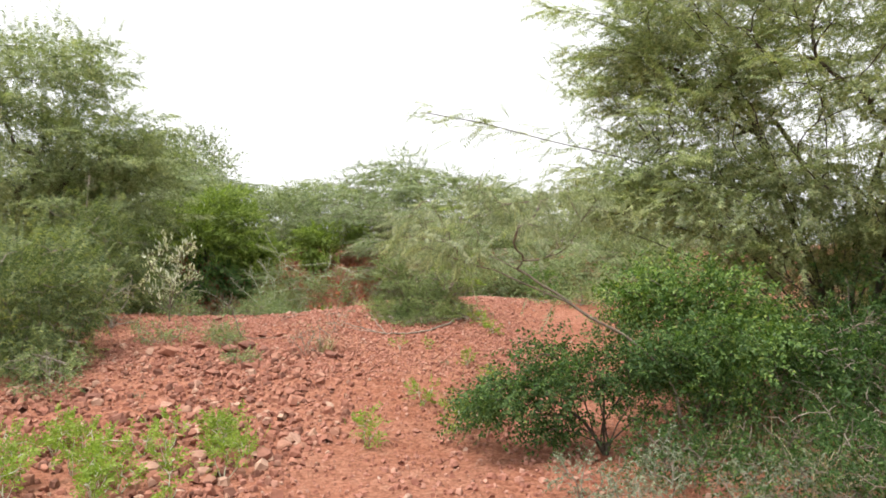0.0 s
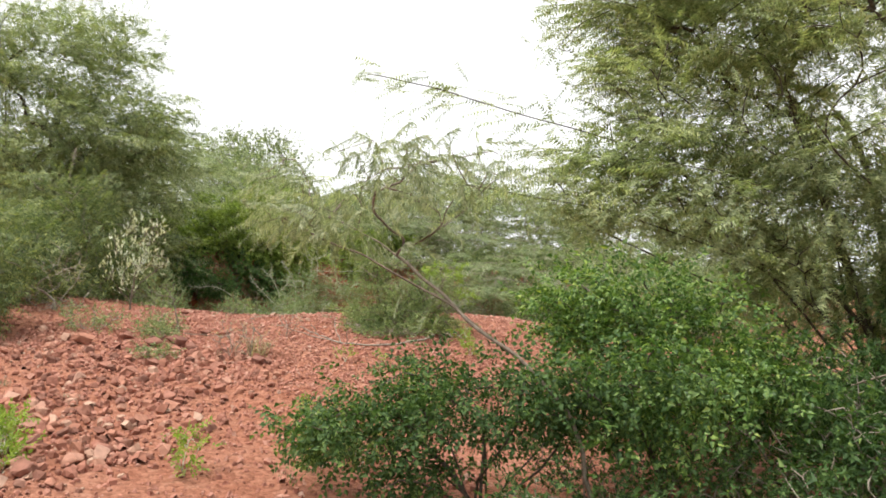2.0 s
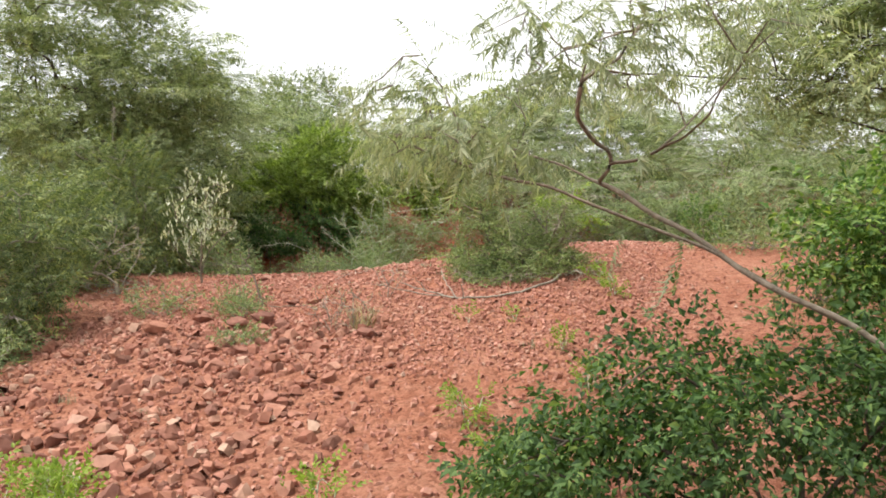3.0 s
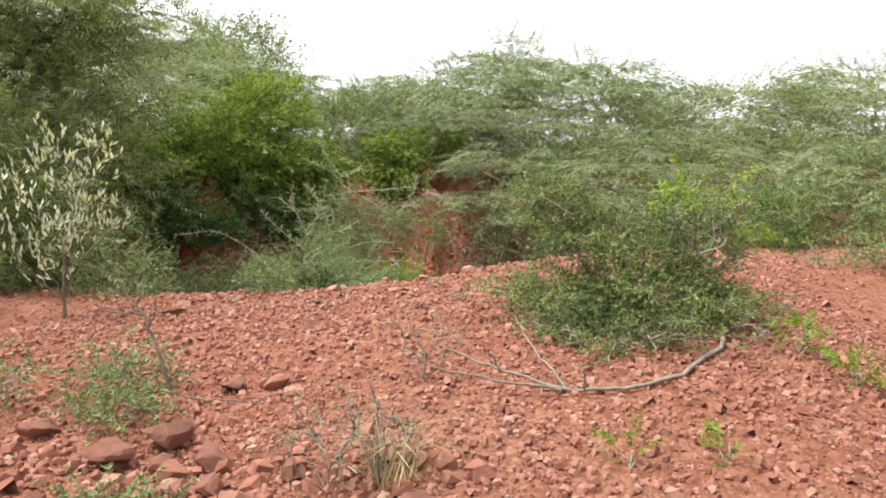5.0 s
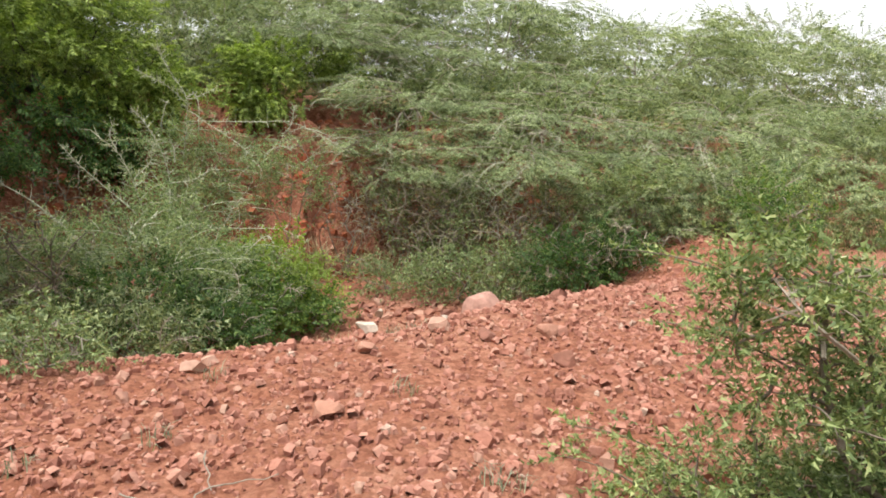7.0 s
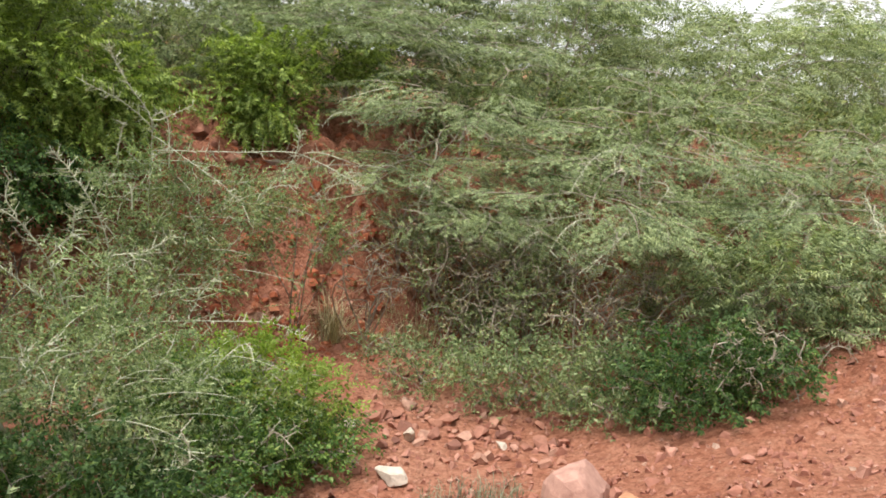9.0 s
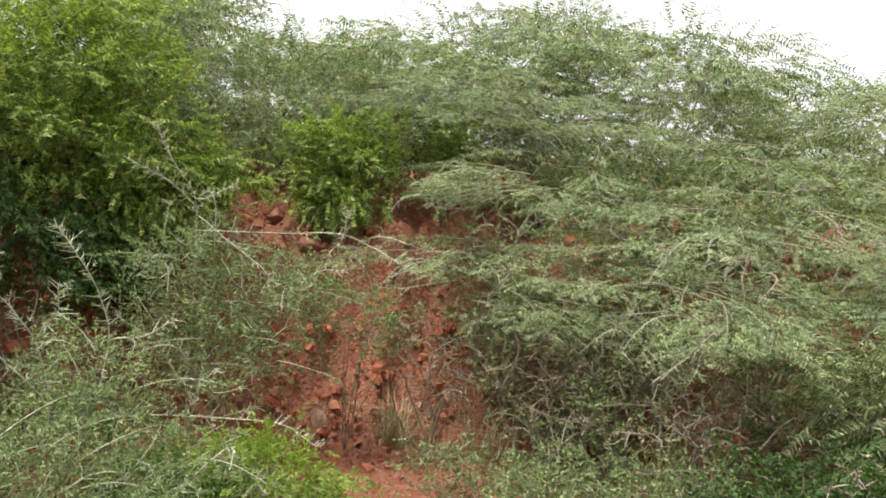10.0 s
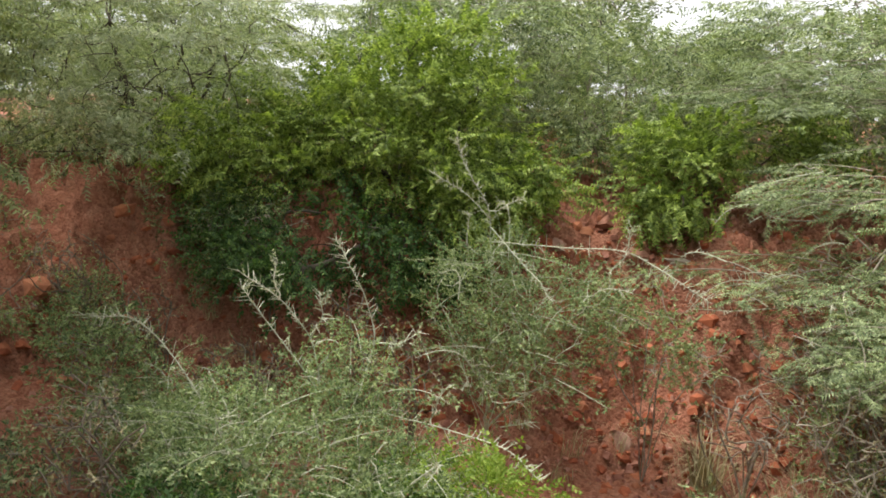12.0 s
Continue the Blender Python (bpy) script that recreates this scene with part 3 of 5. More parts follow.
# the feathery tree beside the start of the path
plant("mimosa_tree", "feathery olive mimosa tree with several dark forked limbs", "tree", (4.2, 8.0),
      [(4.2, 8.4, 3.7, 2.9, 2.2, 2.1, 440), (2.75, 8.5, 3.1, 1.15, 1.2, 1.15, 150), (3.6, 7.6, 1.95, 1.7, 0.9, 0.55, 110), (3.6, 8.2, 4.9, 2.1, 1.6, 1.1, 150),
       (2.05, 8.2, 2.1, 0.6, 0.6, 0.4, 46), (5.4, 7.2, 2.8, 1.2, 1.2, 1.6, 130), (4.6, 8.4, 1.5, 2.0, 1.0, 0.5, 110)],
      FEATHER_FINE, LEAF_CROWN, BARK_DARK, 21, trunk=0.5, lean=(0.1, 0), thick=0.003, stout=0.036, limbs=24, sprays=15, size=1.08, droop=0.12, spread=0.15, lift=0.4, pad=0.5, wander=0.025, fill=0.6, bare_ends=0.1, flat=0.7,
      twig=0.0044, boughs=190, bough_length=0.9, bough_width=0.22, bough_leaf=50, bough_rise=0.35, bough_sag=0.2,
      explicit=[((4.2, 8.0, 0.9), (3.3, 8.05, 1.8), (2.2, 8.2, 2.45), (1.0, 8.35, 2.75), (0.3, 8.45, 2.95), (-0.26, 8.48, 3.05)),
                ((4.2, 8.0, 0.8), (3.2, 7.9, 1.5), (2.1, 7.9, 1.85), (1.0, 7.95, 2.0), (0.5, 7.8, 2.0), (0.15, 7.55, 1.9))], explicit_leaf=110)

# the leaning sapling with fronds
plant("leaning_sapling", "bare leaning mimosa sapling with long drooping pale fronds", "tree", (1.98, 5.72),
      [(0.1, 6.5, 1.72, 0.7, 0.45, 0.2, 28), (0.95, 5.95, 1.78, 0.5, 0.4, 0.22, 18), (0.2, 6.3, 1.5, 0.6, 0.4, 0.1, 20), (0.7, 6.4, 1.95, 0.6, 0.4, 0.16, 16), (-0.3, 7.0, 1.66, 0.35, 0.35, 0.15, 14), (-0.17, 7.85, 1.74, 0.08, 0.1, 0.05, 6)],
      COMB, LEAF_FROND, BARK_DEAD, 22, trunk=0.5, lean=(-0.2, 0.04), thick=0.0036, stout=0.0135, limbs=0, split=True, kink=0.02, wander=0.1, sprays=6, size=0.78, droop=0.35, spread=0.06, twig=0.002, pad=0.5, flat=0.9, lift=0.1,
      explicit=[((1.78, 5.76, 0.5), (1.42, 5.86, 0.82), (1.12, 6.0, 1.02), (0.85, 6.14, 1.18), (0.64, 6.28, 1.32), (0.35, 6.5, 1.46), (0.05, 6.7, 1.58), (-0.4, 6.65, 1.62)),
                ((0.64, 6.28, 1.31), (0.66, 6.22, 1.41), (0.6, 6.0, 1.52), (0.57, 5.78, 1.62), (0.6, 5.72, 1.72)),
                ((0.66, 6.22, 1.41), (0.84, 5.98, 1.42), (0.98, 5.78, 1.48), (1.04, 5.62, 1.64)),
                ((1.42, 5.86, 0.82), (0.98, 6.05, 1.08), (0.62, 6.12, 1.25), (0.25, 6.2, 1.4), (-0.15, 6.3, 1.52)),
                ((0.05, 6.7, 1.58), (0.0, 7.2, 1.74), (-0.1, 7.6, 1.78), (-0.18, 7.85, 1.76))], explicit_leaf=8)

# broad-leaved bushes beside the path
plant("broadleaf_bush", "dense dark-green broad-leaved bush with thin bare stems", "bush", (1.3, 5.9),
      [(1.2, 6.05, 0.56, 0.66, 0.5, 0.17, 46), (0.62, 5.95, 0.38, 0.45, 0.4, 0.14, 24), (0.85, 5.85, 0.16, 0.3, 0.3, 0.12, 9), (0.2, 6.2, 0.22, 0.2, 0.2, 0.12, 7), (1.75, 5.9, 0.66, 0.42, 0.35, 0.2, 22)],
      BROAD, LEAF_BROAD, BARK_DARK, 23, trunk=0.12, thick=0.006, limbs=9, sprays=19, size=0.66, droop=0.45, spread=0.09, wood="stem", crown="foliage", lift=0.6, flat=0.6)
plant("broadleaf_bush", "tall leafy green bush with some yellowing leaves", "bush", (2.35, 6.7),
      [(2.2, 6.7, 1.05, 0.65, 0.45, 0.35, 58), (1.85, 6.5, 1.1, 0.35, 0.3, 0.3, 20), (2.75, 6.5, 0.75, 0.45, 0.45, 0.3, 34), (2.2, 5.9, 0.7, 0.4, 0.35, 0.3, 34)],
      BROAD, LEAF_FRESH, BARK_DARK, 24, trunk=0.2, thick=0.006, limbs=7, sprays=17, size=0.7, droop=0.4, spread=0.1, wood="stem", crown="foliage", lift=0.5, flat=0.6)
# both shrubs take the dark LEAF_BROAD so their colour holds the tree's shade
plant("grey_shrub", "twiggy shrub under the mimosa tree, with shade put into its dark leaf colour", "bush", (3.75, 6.6),
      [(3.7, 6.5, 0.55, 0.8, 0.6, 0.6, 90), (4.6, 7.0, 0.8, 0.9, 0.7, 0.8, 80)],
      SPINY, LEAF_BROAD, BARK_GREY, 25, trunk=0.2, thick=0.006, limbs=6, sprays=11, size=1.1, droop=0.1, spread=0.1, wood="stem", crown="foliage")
plant("grey_shrub", "sparse bush of arching dry grey stems and small leaves, with shade in the leaf colour", "bush", (3.1, 5.3),
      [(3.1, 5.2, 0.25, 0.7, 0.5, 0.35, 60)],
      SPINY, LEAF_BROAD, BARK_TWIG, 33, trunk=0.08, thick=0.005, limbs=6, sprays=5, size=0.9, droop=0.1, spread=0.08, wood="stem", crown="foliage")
# low undergrowth; its dark leaf colour stands in for shade under the tree
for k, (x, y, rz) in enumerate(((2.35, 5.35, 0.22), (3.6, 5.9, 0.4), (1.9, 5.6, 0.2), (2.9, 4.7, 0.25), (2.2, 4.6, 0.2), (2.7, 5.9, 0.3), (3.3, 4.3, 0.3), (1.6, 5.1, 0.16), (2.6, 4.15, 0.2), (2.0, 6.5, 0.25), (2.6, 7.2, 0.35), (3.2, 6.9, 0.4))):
    plant("undergrowth_shrub", "low twiggy undergrowth beside the path, with tree shade put into its dark leaf colour", "bush", (x, y), [(x, y, ground_at(x, y) + rz, 0.55, 0.4, rz, 64)],
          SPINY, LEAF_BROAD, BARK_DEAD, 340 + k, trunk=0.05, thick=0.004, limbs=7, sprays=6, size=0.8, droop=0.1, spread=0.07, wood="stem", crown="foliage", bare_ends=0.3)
# olive undergrowth; entries with LEAF_BROAD are darker to imitate shade beneath the crown
BESIDE = [((3.4, 6.3), (3.4, 6.3, 0.5, 0.6, 0.45, 0.45), BROAD_SMALL, LEAF_BROAD), ((4.3, 6.0), (4.3, 6.0, 0.6, 0.8, 0.6, 0.6), BROAD_SMALL, LEAF_BROAD),
          ((5.2, 7.4), (5.2, 7.3, 0.7, 0.9, 0.7, 0.7), FEATHER, LEAF_HEDGE), ((4.8, 10.8), (4.8, 10.8, 0.75, 1.3, 0.6, 0.6), FEATHER, LEAF_HEDGE), ((6.6, 10.6), (6.6, 10.6, 0.8, 1.2, 0.6, 0.65), FEATHER, LEAF_HEDGE), ((4.2, 8.9), (4.2, 8.9, 0.75, 1.3, 0.7, 0.8), FEATHER, LEAF_HEDGE), ((6.2, 9.2), (6.2, 9.2, 1.0, 1.3, 0.8, 1.0), FEATHER, LEAF_HEDGE), ((2.6, 8.6), (2.6, 8.7, 0.55, 0.9, 0.5, 0.5), SPINY, LEAF_HEDGE),
          ((3.2, 4.9), (3.2, 4.9, 0.2, 0.7, 0.4, 0.25), SPINY, LEAF_BROAD), ((4.2, 5.0), (4.2, 5.0, 0.35, 0.7, 0.5, 0.4), SPINY, LEAF_BROAD)]
for k, (base, blob, shp, leaf) in enumerate(BESIDE):
    plant("undergrowth_shrub", "dense dark olive undergrowth beneath the mimosa tree, some with shade in the leaf colour", "bush", base, [(*blob, 95)], shp, leaf, BARK_TWIG, 360 + k, trunk=0.1, thick=0.005,
          limbs=7, sprays=9, size=1.0, droop=0.1, spread=0.1, wood="stem", crown="foliage", group="undergrowth beneath the tree", bare_ends=0.42, whips=6, whip_length=0.5, whip_lift=0.5, whip_bark=BARK_DEAD)
plant("undergrowth_shrub", "dark leafy undergrowth shrub at the foot of the tree", "bush", (3.0, 7.4),
      [(2.9, 7.3, 0.45, 1.1, 0.5, 0.5, 90)],
      BROAD_SMALL, LEAF_BROAD, BARK_GREY, 26, trunk=0.15, thick=0.005, limbs=6, sprays=6, size=1.1, droop=0.1, spread=0.1, wood="stem", crown="foliage")

# the thorn bush on the mound
plant("thorn_bush", "wind-bent green thorn bush with woody upright stems on the gravel", "bush", (-0.05, 11.35),
      [(-0.2, 11.4, 0.6, 0.55, 0.42, 0.22, 120), (-0.72, 11.55, 0.57, 0.42, 0.4, 0.21, 84), (0.25, 11.4, 0.55, 0.28, 0.33, 0.16, 34), (-0.5, 11.15, 0.46, 0.45, 0.25, 0.16, 50), (-0.5, 10.95, 0.4, 0.42, 0.22, 0.1, 40),
       (-0.78, 11.55, 1.2, 0.2, 0.16, 0.17, 36), (-0.62, 11.5, 0.95, 0.26, 0.16, 0.16, 26), (0.08, 11.35, 1.0, 0.32, 0.18, 0.2, 36), (-0.2, 11.4, 0.82, 0.36, 0.25, 0.14, 34)],
      SPINY, LEAF_CREST, BARK_DEAD, 27, trunk=0.16, thick=0.0048, limbs=11, sprays=16, size=0.62, droop=-0.1, spread=0.05, wood="stem", crown="foliage", lift=0.4, thorns=True, bare_ends=0.12,
      boughs=70, bough_length=0.42, bough_width=0.08, bough_leaf=20, bough_rise=0.45, bough_sag=0.3,
      explicit=[((-0.05, 11.35, 0.5), (0.02, 11.32, 0.77), (0.03, 11.3, 1.1)),
                ((0.02, 11.32, 0.72), (0.12, 11.2, 0.95), (0.2, 11.15, 1.1), (0.26, 11.1, 1.22)),
                ((-0.1, 11.4, 0.5), (-0.45, 11.45, 0.68), (-0.64, 11.42, 0.8), (-0.7, 11.5, 1.05), (-0.74, 11.5, 1.36)),
                ((-0.45, 11.45, 0.68), (-0.52, 11.5, 0.95), (-0.6, 11.55, 1.2)),
                ((-0.66, 11.55, 1.25), (-0.6, 11.6, 1.32), (-0.4, 11.6, 1.28), (-0.24, 11.6, 1.09)),
                ((0.03, 11.3, 0.9), (-0.08, 11.3, 1.05), (-0.12, 11.3, 1.2)),
                ((-0.3, 11.45, 0.6), (-0.42, 11.4, 0.9), (-0.4, 11.4, 1.1)),
                ((-0.05, 11.35, 0.5), (-0.3, 11.1, 0.52), (-0.6, 10.95, 0.4)),
                ((-0.05, 11.35, 0.5), (-0.22, 11.4, 0.75), (-0.28, 11.45, 0.98))], explicit_leaf=12, whips=34, whip_length=0.34, whip_bark=BARK_TWIG, whip_lift=0.5)
plant("young_leafy_shoot", "upright shoot with fresh yellow-green leaves in the thorn bush", "bush", (0.22, 11.75),
      [(0.2, 11.7, 1.3, 0.22, 0.14, 0.08, 12), (-0.02, 11.7, 1.24, 0.12, 0.1, 0.06, 6), (0.42, 11.7, 1.05, 0.12, 0.1, 0.06, 5)],
      BROAD, LEAF_WEED, BARK_GREY, 28, trunk=0.4, thick=0.004, limbs=3, sprays=5, size=0.7, droop=0.9, spread=0.03, wood="stem", crown="foliage")

# bushes beyond the stones
plant("silvery_shrub", "slender shrub with pale silvery upturned leaves", "bush", (-4.2, 11.5),
      [(-4.15, 11.5, 1.3, 0.5, 0.35, 0.5, 62), (-4.3, 11.45, 0.9, 0.4, 0.3, 0.25, 26)],
      PALE, LEAF_PALE, BARK_DEAD, 29, trunk=0.3, thick=0.0026, limbs=7, sprays=4, size=0.74, droop=-1.2, spread=0.035, wood="stem", crown="foliage", lift=0.5, fill=0.6, splay=0.2, jitter=0.3)
plant("dead_shrub", "leafless grey tangle of thin dead twigs", "bush", (-4.65, 10.5),
      [(-4.65, 10.5, 0.75, 0.45, 0.4, 0.5, 110)],
      SPINY, GRASS_DRY, BARK_GREY, 30, trunk=0.15, thick=0.004, limbs=7, sprays=1, size=0.5, droop=0, spread=0.05, wood="stem", crown="foliage", wander=0.12)
HEDGE = [
    ("dense dark green bush with small leaves and bare twigs", (-5.8, 10.6), [(-5.8, 10.6, 0.9, 1.0, 0.9, 0.9, 170), (-6.6, 9.6, 0.7, 0.9, 0.9, 0.8, 90)], LEAF_HEDGE, 31),
    ("grey-green bush with yellowing leaves at the edge of the rubble", (-5.0, 9.0), [(-5.0, 9.1, 0.85, 0.75, 0.7, 0.95, 150), (-4.7, 8.6, 0.3, 0.5, 0.5, 0.4, 50)], LEAF_HEDGE, 34),
    ("tall grey-green bush with arching bare shoots", (-6.0, 12.4), [(-6.0, 12.4, 1.2, 1.0, 0.9, 1.1, 150), (-5.2, 12.6, 0.6, 0.6, 0.5, 0.5, 60)], LEAF_HEDGE, 32),
    ("leafy bush behind the rubble with pale twigs", (-6.6, 7.6), [(-6.6, 7.7, 0.9, 1.0, 0.9, 1.1, 130)], LEAF_HEDGE, 35),
]
for label, base, blobs, leaf, seed in HEDGE:
    plant("hedge_bush", label, "bush", base, blobs, FEATHER, leaf, BARK_GREY, seed, trunk=0.3, thick=0.006, limbs=7, sprays=11, bare_ends=0.12, whips=7, whip_bark=BARK_GREY, size=0.95, droop=0, spread=0.1,
          wood="stem", crown="foliage", group="hedge beside the rubble")
for k, (x, y, rx, rz) in enumerate(((-2.86, 9.86, 0.16, 0.08), (-3.75, 9.9, 0.42, 0.2), (-4.15, 7.9, 0.5, 0.35), (-3.0, 10.2, 0.3, 0.14), (-2.45, 9.1, 0.18, 0.08), (-4.4, 12.5, 0.4, 0.3), (-3.3, 13.0, 0.3, 0.2), (-4.6, 13.2, 0.5, 0.3))):
    z = ground_at(x, y)
    plant("low_shrub", "low grey-green cushion shrub among the stones", "bush", (x, y), [(x, y, z + rz * 0.6, rx, rx * 0.8, rz, 40)],
          SPINY, LEAF_SPINY, BARK_GREY, 40 + k, trunk=0.05, thick=0.003, limbs=5, sprays=7, size=0.7, droop=0, spread=0.05, wood="stem", crown="foliage",
          group="cushion shrubs on the mound")

# big trees on the near side of the gully
plant("mimosa_tree", "broad olive mimosa tree with a dense rounded crown", "tree", (-8.6, 14.4),
      [(-8.4, 14.9, 3.3, 2.8, 2.2, 2.4, 330), (-6.9, 14.6, 2.2, 1.7, 1.6, 1.5, 190), (-10.5, 13.5, 3.4, 2.2, 2.2, 2.3, 100), (-8.2, 14.6, 4.9, 2.0, 1.5, 1.1, 150), (-6.2, 14.4, 1.1, 1.1, 1.0, 0.8, 90), (-6.7, 14.7, 3.4, 1.4, 1.2, 0.9, 110)],
      FEATHER_FAR, LEAF_OLIVE, BARK_DARK, 51, trunk=0.8, thick=0.0042, limbs=12, sprays=11, wander=0.03, size=0.65, droop=0.15, spread=0.2, pad=0.5, flat=0.75, boughs=130, bough_length=1.1, bough_width=0.26, bough_leaf=36, bough_rise=0.3, bough_sag=0.25)
plant("mimosa_tree", "olive mimosa tree leaning out over the red bank", "tree", (-9.4, 19.2),
      [(-8.2, 18.2, 2.7, 1.8, 1.6, 1.5, 220), (-9.5, 19.5, 3.4, 2.2, 2.0, 1.8, 110), (-9.6, 18.0, 1.8, 1.3, 1.2, 0.7, 50)],
      FEATHER_MID, LEAF_FROND, BARK_DARK, 52, trunk=0.5, thick=0.005, limbs=10, sprays=6, wander=0.03, size=0.9, droop=0.15, spread=0.17, pad=0.5, flat=0.75, boughs=60, bough_length=1.0, bough_width=0.22, bough_leaf=40, bough_rise=0.2, bough_sag=0.25)
plant("round_leaved_tree", "tall airy grey-green tree standing behind the thicket", "tree", (-10.5, 30.5),
      [(-10.8, 30.6, 5.0, 2.4, 2.0, 1.6, 220)],
      SOFT, LEAF_GREY, BARK_DARK, 53, trunk=2.2, thick=0.013, limbs=7, sprays=10, size=1.7, droop=0.1, spread=0.25)

# bright bushes on the bank
plant("soft_green_bush", "large bright-green bush on top of the red bank", "bush", (-6.3, 20.9),
      [(-6.3, 20.5, 1.9, 1.5, 1.1, 1.2, 112), (-7.3, 20.2, 2.0, 1.1, 0.8, 1.0, 56), (-5.9, 20.5, 2.7, 0.9, 0.7, 0.5, 26), (-7.7, 19.0, 1.65, 0.9, 0.7, 0.8, 56), (-5.2, 20.6, 1.3, 0.75, 0.6, 0.65, 34), (-4.8, 20.6, 1.5, 0.4, 0.4, 0.35, 12)],
      FEATHER_SOFT, LEAF_BRIGHT, BARK_DARK, 54, trunk=0.4, thick=0.008, limbs=8, sprays=25, size=1.0, droop=0.05, spread=0.17, wood="stem", crown="foliage", flat=0.7, pad=0.4,
      splay=0.7, jitter=0.5)
plant("dark_leafy_bush", "dark glossy-leaved bush hanging over the red bank", "bush", (-6.3, 20.2),
      [(-6.2, 19.8, 0.7, 1.2, 0.7, 0.6, 100), (-7.4, 18.8, 0.8, 0.9, 0.5, 0.5, 76), (-6.5, 18.6, 0.6, 0.8, 0.4, 0.35, 70), (-5.5, 20.1, 0.45, 0.55, 0.5, 0.45, 40)],
      BROAD_SMALL, LEAF_BROAD, BARK_DARK, 50, trunk=0.2, thick=0.006, limbs=7, sprays=12, size=1.25, droop=0.3, spread=0.12, wood="stem", crown="foliage", flat=0.3)
plant("soft_green_bush", "bright-green bush growing from the stony bank top", "bush", (-3.6, 22.4),
      [(-3.75, 22.1, 1.75, 0.62, 0.6, 0.5, 34), (-2.75, 22.6, 2.0, 0.5, 0.4, 0.35, 14), (-3.75, 21.8, 1.2, 0.45, 0.35, 0.3, 18)],
      FEATHER_SOFT, LEAF_BRIGHT, BARK_DARK, 55, trunk=0.3, thick=0.008, limbs=6, sprays=24, size=1.0, droop=0.05, spread=0.16, wood="stem", crown="foliage", flat=0.7, pad=0.4,
      splay=0.7, jitter=0.5)

# thorn bushes in the gully
plant("gully_thorn_bush", "bushy thorn shrub in the gully with pale spiny shoots", "bush", (-4.1, 17.3),
      [(-4.1, 17.1, -0.28, 1.0, 0.8, 0.68, 170), (-3.4, 17.6, -0.45, 0.75, 0.5, 0.42, 70), (-4.9, 17.0, -0.3, 0.75, 0.6, 0.6, 76), (-4.1, 17.7, 0.2, 0.5, 0.4, 0.38, 44),
       (-5.5, 16.8, -0.4, 0.6, 0.5, 0.45, 46)],
      SPINY, LEAF_SPINY, BARK_PALE, 56, trunk=0.2, thick=0.0036, limbs=8, sprays=15, size=0.74, boughs=80, bough_length=0.6, bough_width=0.1, bough_leaf=24, bough_rise=0.5, bough_sag=0.35, droop=-0.1, spread=0.11, wood="stem", crown="foliage", thorns=True,
      explicit=[((-4.1, 17.3, -0.6), (-4.0, 17.75, 0.1), (-4.06, 18.0, 0.48), (-4.15, 17.95, 0.85), (-4.3, 17.9, 1.12), (-4.43, 17.9, 1.22)),
                ((-4.1, 17.3, -0.6), (-4.2, 17.6, 0.1), (-4.32, 17.6, 0.55), (-4.42, 17.4, 0.85), (-4.6, 17.16, 1.06)),
                ((-4.1, 17.5, -0.3), (-4.02, 17.85, 0.0), (-3.5, 18.0, 0.02), (-2.85, 18.06, 0.05), (-2.6, 18.1, -0.1)),
                ((-4.3, 17.0, -0.3), (-4.9, 16.9, 0.3), (-5.4, 16.8, 0.6), (-5.9, 16.6, 0.55)),
                ((-4.06, 18.0, 0.48), (-3.85, 18.0, 0.5), (-3.6, 18.0, 0.68)),
                ((-4.32, 17.6, 0.55), (-4.15, 17.55, 0.75), (-4.1, 17.5, 0.95)),
                ((-4.42, 17.4, 0.85), (-4.5, 17.4, 1.0), (-4.45, 17.4, 1.12)),
                ((-4.2, 17.6, 0.1), (-4.7, 17.5, 0.55), (-4.95, 17.4, 0.85)),
                ((-3.5, 18.0, 0.02), (-3.4, 18.0, 0.25), (-3.3, 18.0, 0.38))], explicit_leaf=13, whips=16, whip_length=0.75, whip_lift=0.9)
plant("gully_thorn_bush", "sparse grey thorn shrub with long spiny horizontal shoots", "bush", (-4.35, 19.7),
      [(-4.3, 19.6, 0.45, 0.6, 0.45, 0.75, 150), (-3.9, 19.5, 0.0, 0.65, 0.5, 0.55, 90), (-3.6, 19.9, 0.5, 0.6, 0.4, 0.4, 60)],
      SPINY, LEAF_SPINY, BARK_PALE, 57, trunk=0.2, thick=0.0026, limbs=7, sprays=9, size=0.74, boughs=36, bough_length=0.6, bough_width=0.1, bough_leaf=22, droop=-0.1, spread=0.1, wood="stem", crown="foliage", thorns=True,
      explicit=[((-4.35, 19.7, 0.3), (-4.3, 19.55, 0.9), (-4.24, 19.48, 1.32), (-4.5, 19.4, 1.7), (-4.6, 19.4, 1.95)),
                ((-4.24, 19.48, 1.25), (-4.5, 19.4, 1.5), (-4.85, 19.3, 1.65)),
                ((-4.24, 19.48, 1.05), (-3.6, 19.55, 1.1), (-2.97, 19.66, 1.15), (-2.6, 19.7, 1.0), (-2.3, 19.75, 0.85)),
                ((-4.24, 19.48, 1.2), (-3.9, 19.4, 1.0), (-3.6, 19.35, 0.85), (-3.4, 19.3, 0.7)),
                ((-2.97, 19.66, 1.15), (-2.95, 19.66, 1.35)), ((-2.97, 19.66, 1.15), (-3.1, 19.6, 0.95)), ((-4.24, 19.48, 1.3), (-3.9, 19.5, 1.5))], explicit_leaf=13, whips=12, whip_length=0.7, whip_lift=0.5)
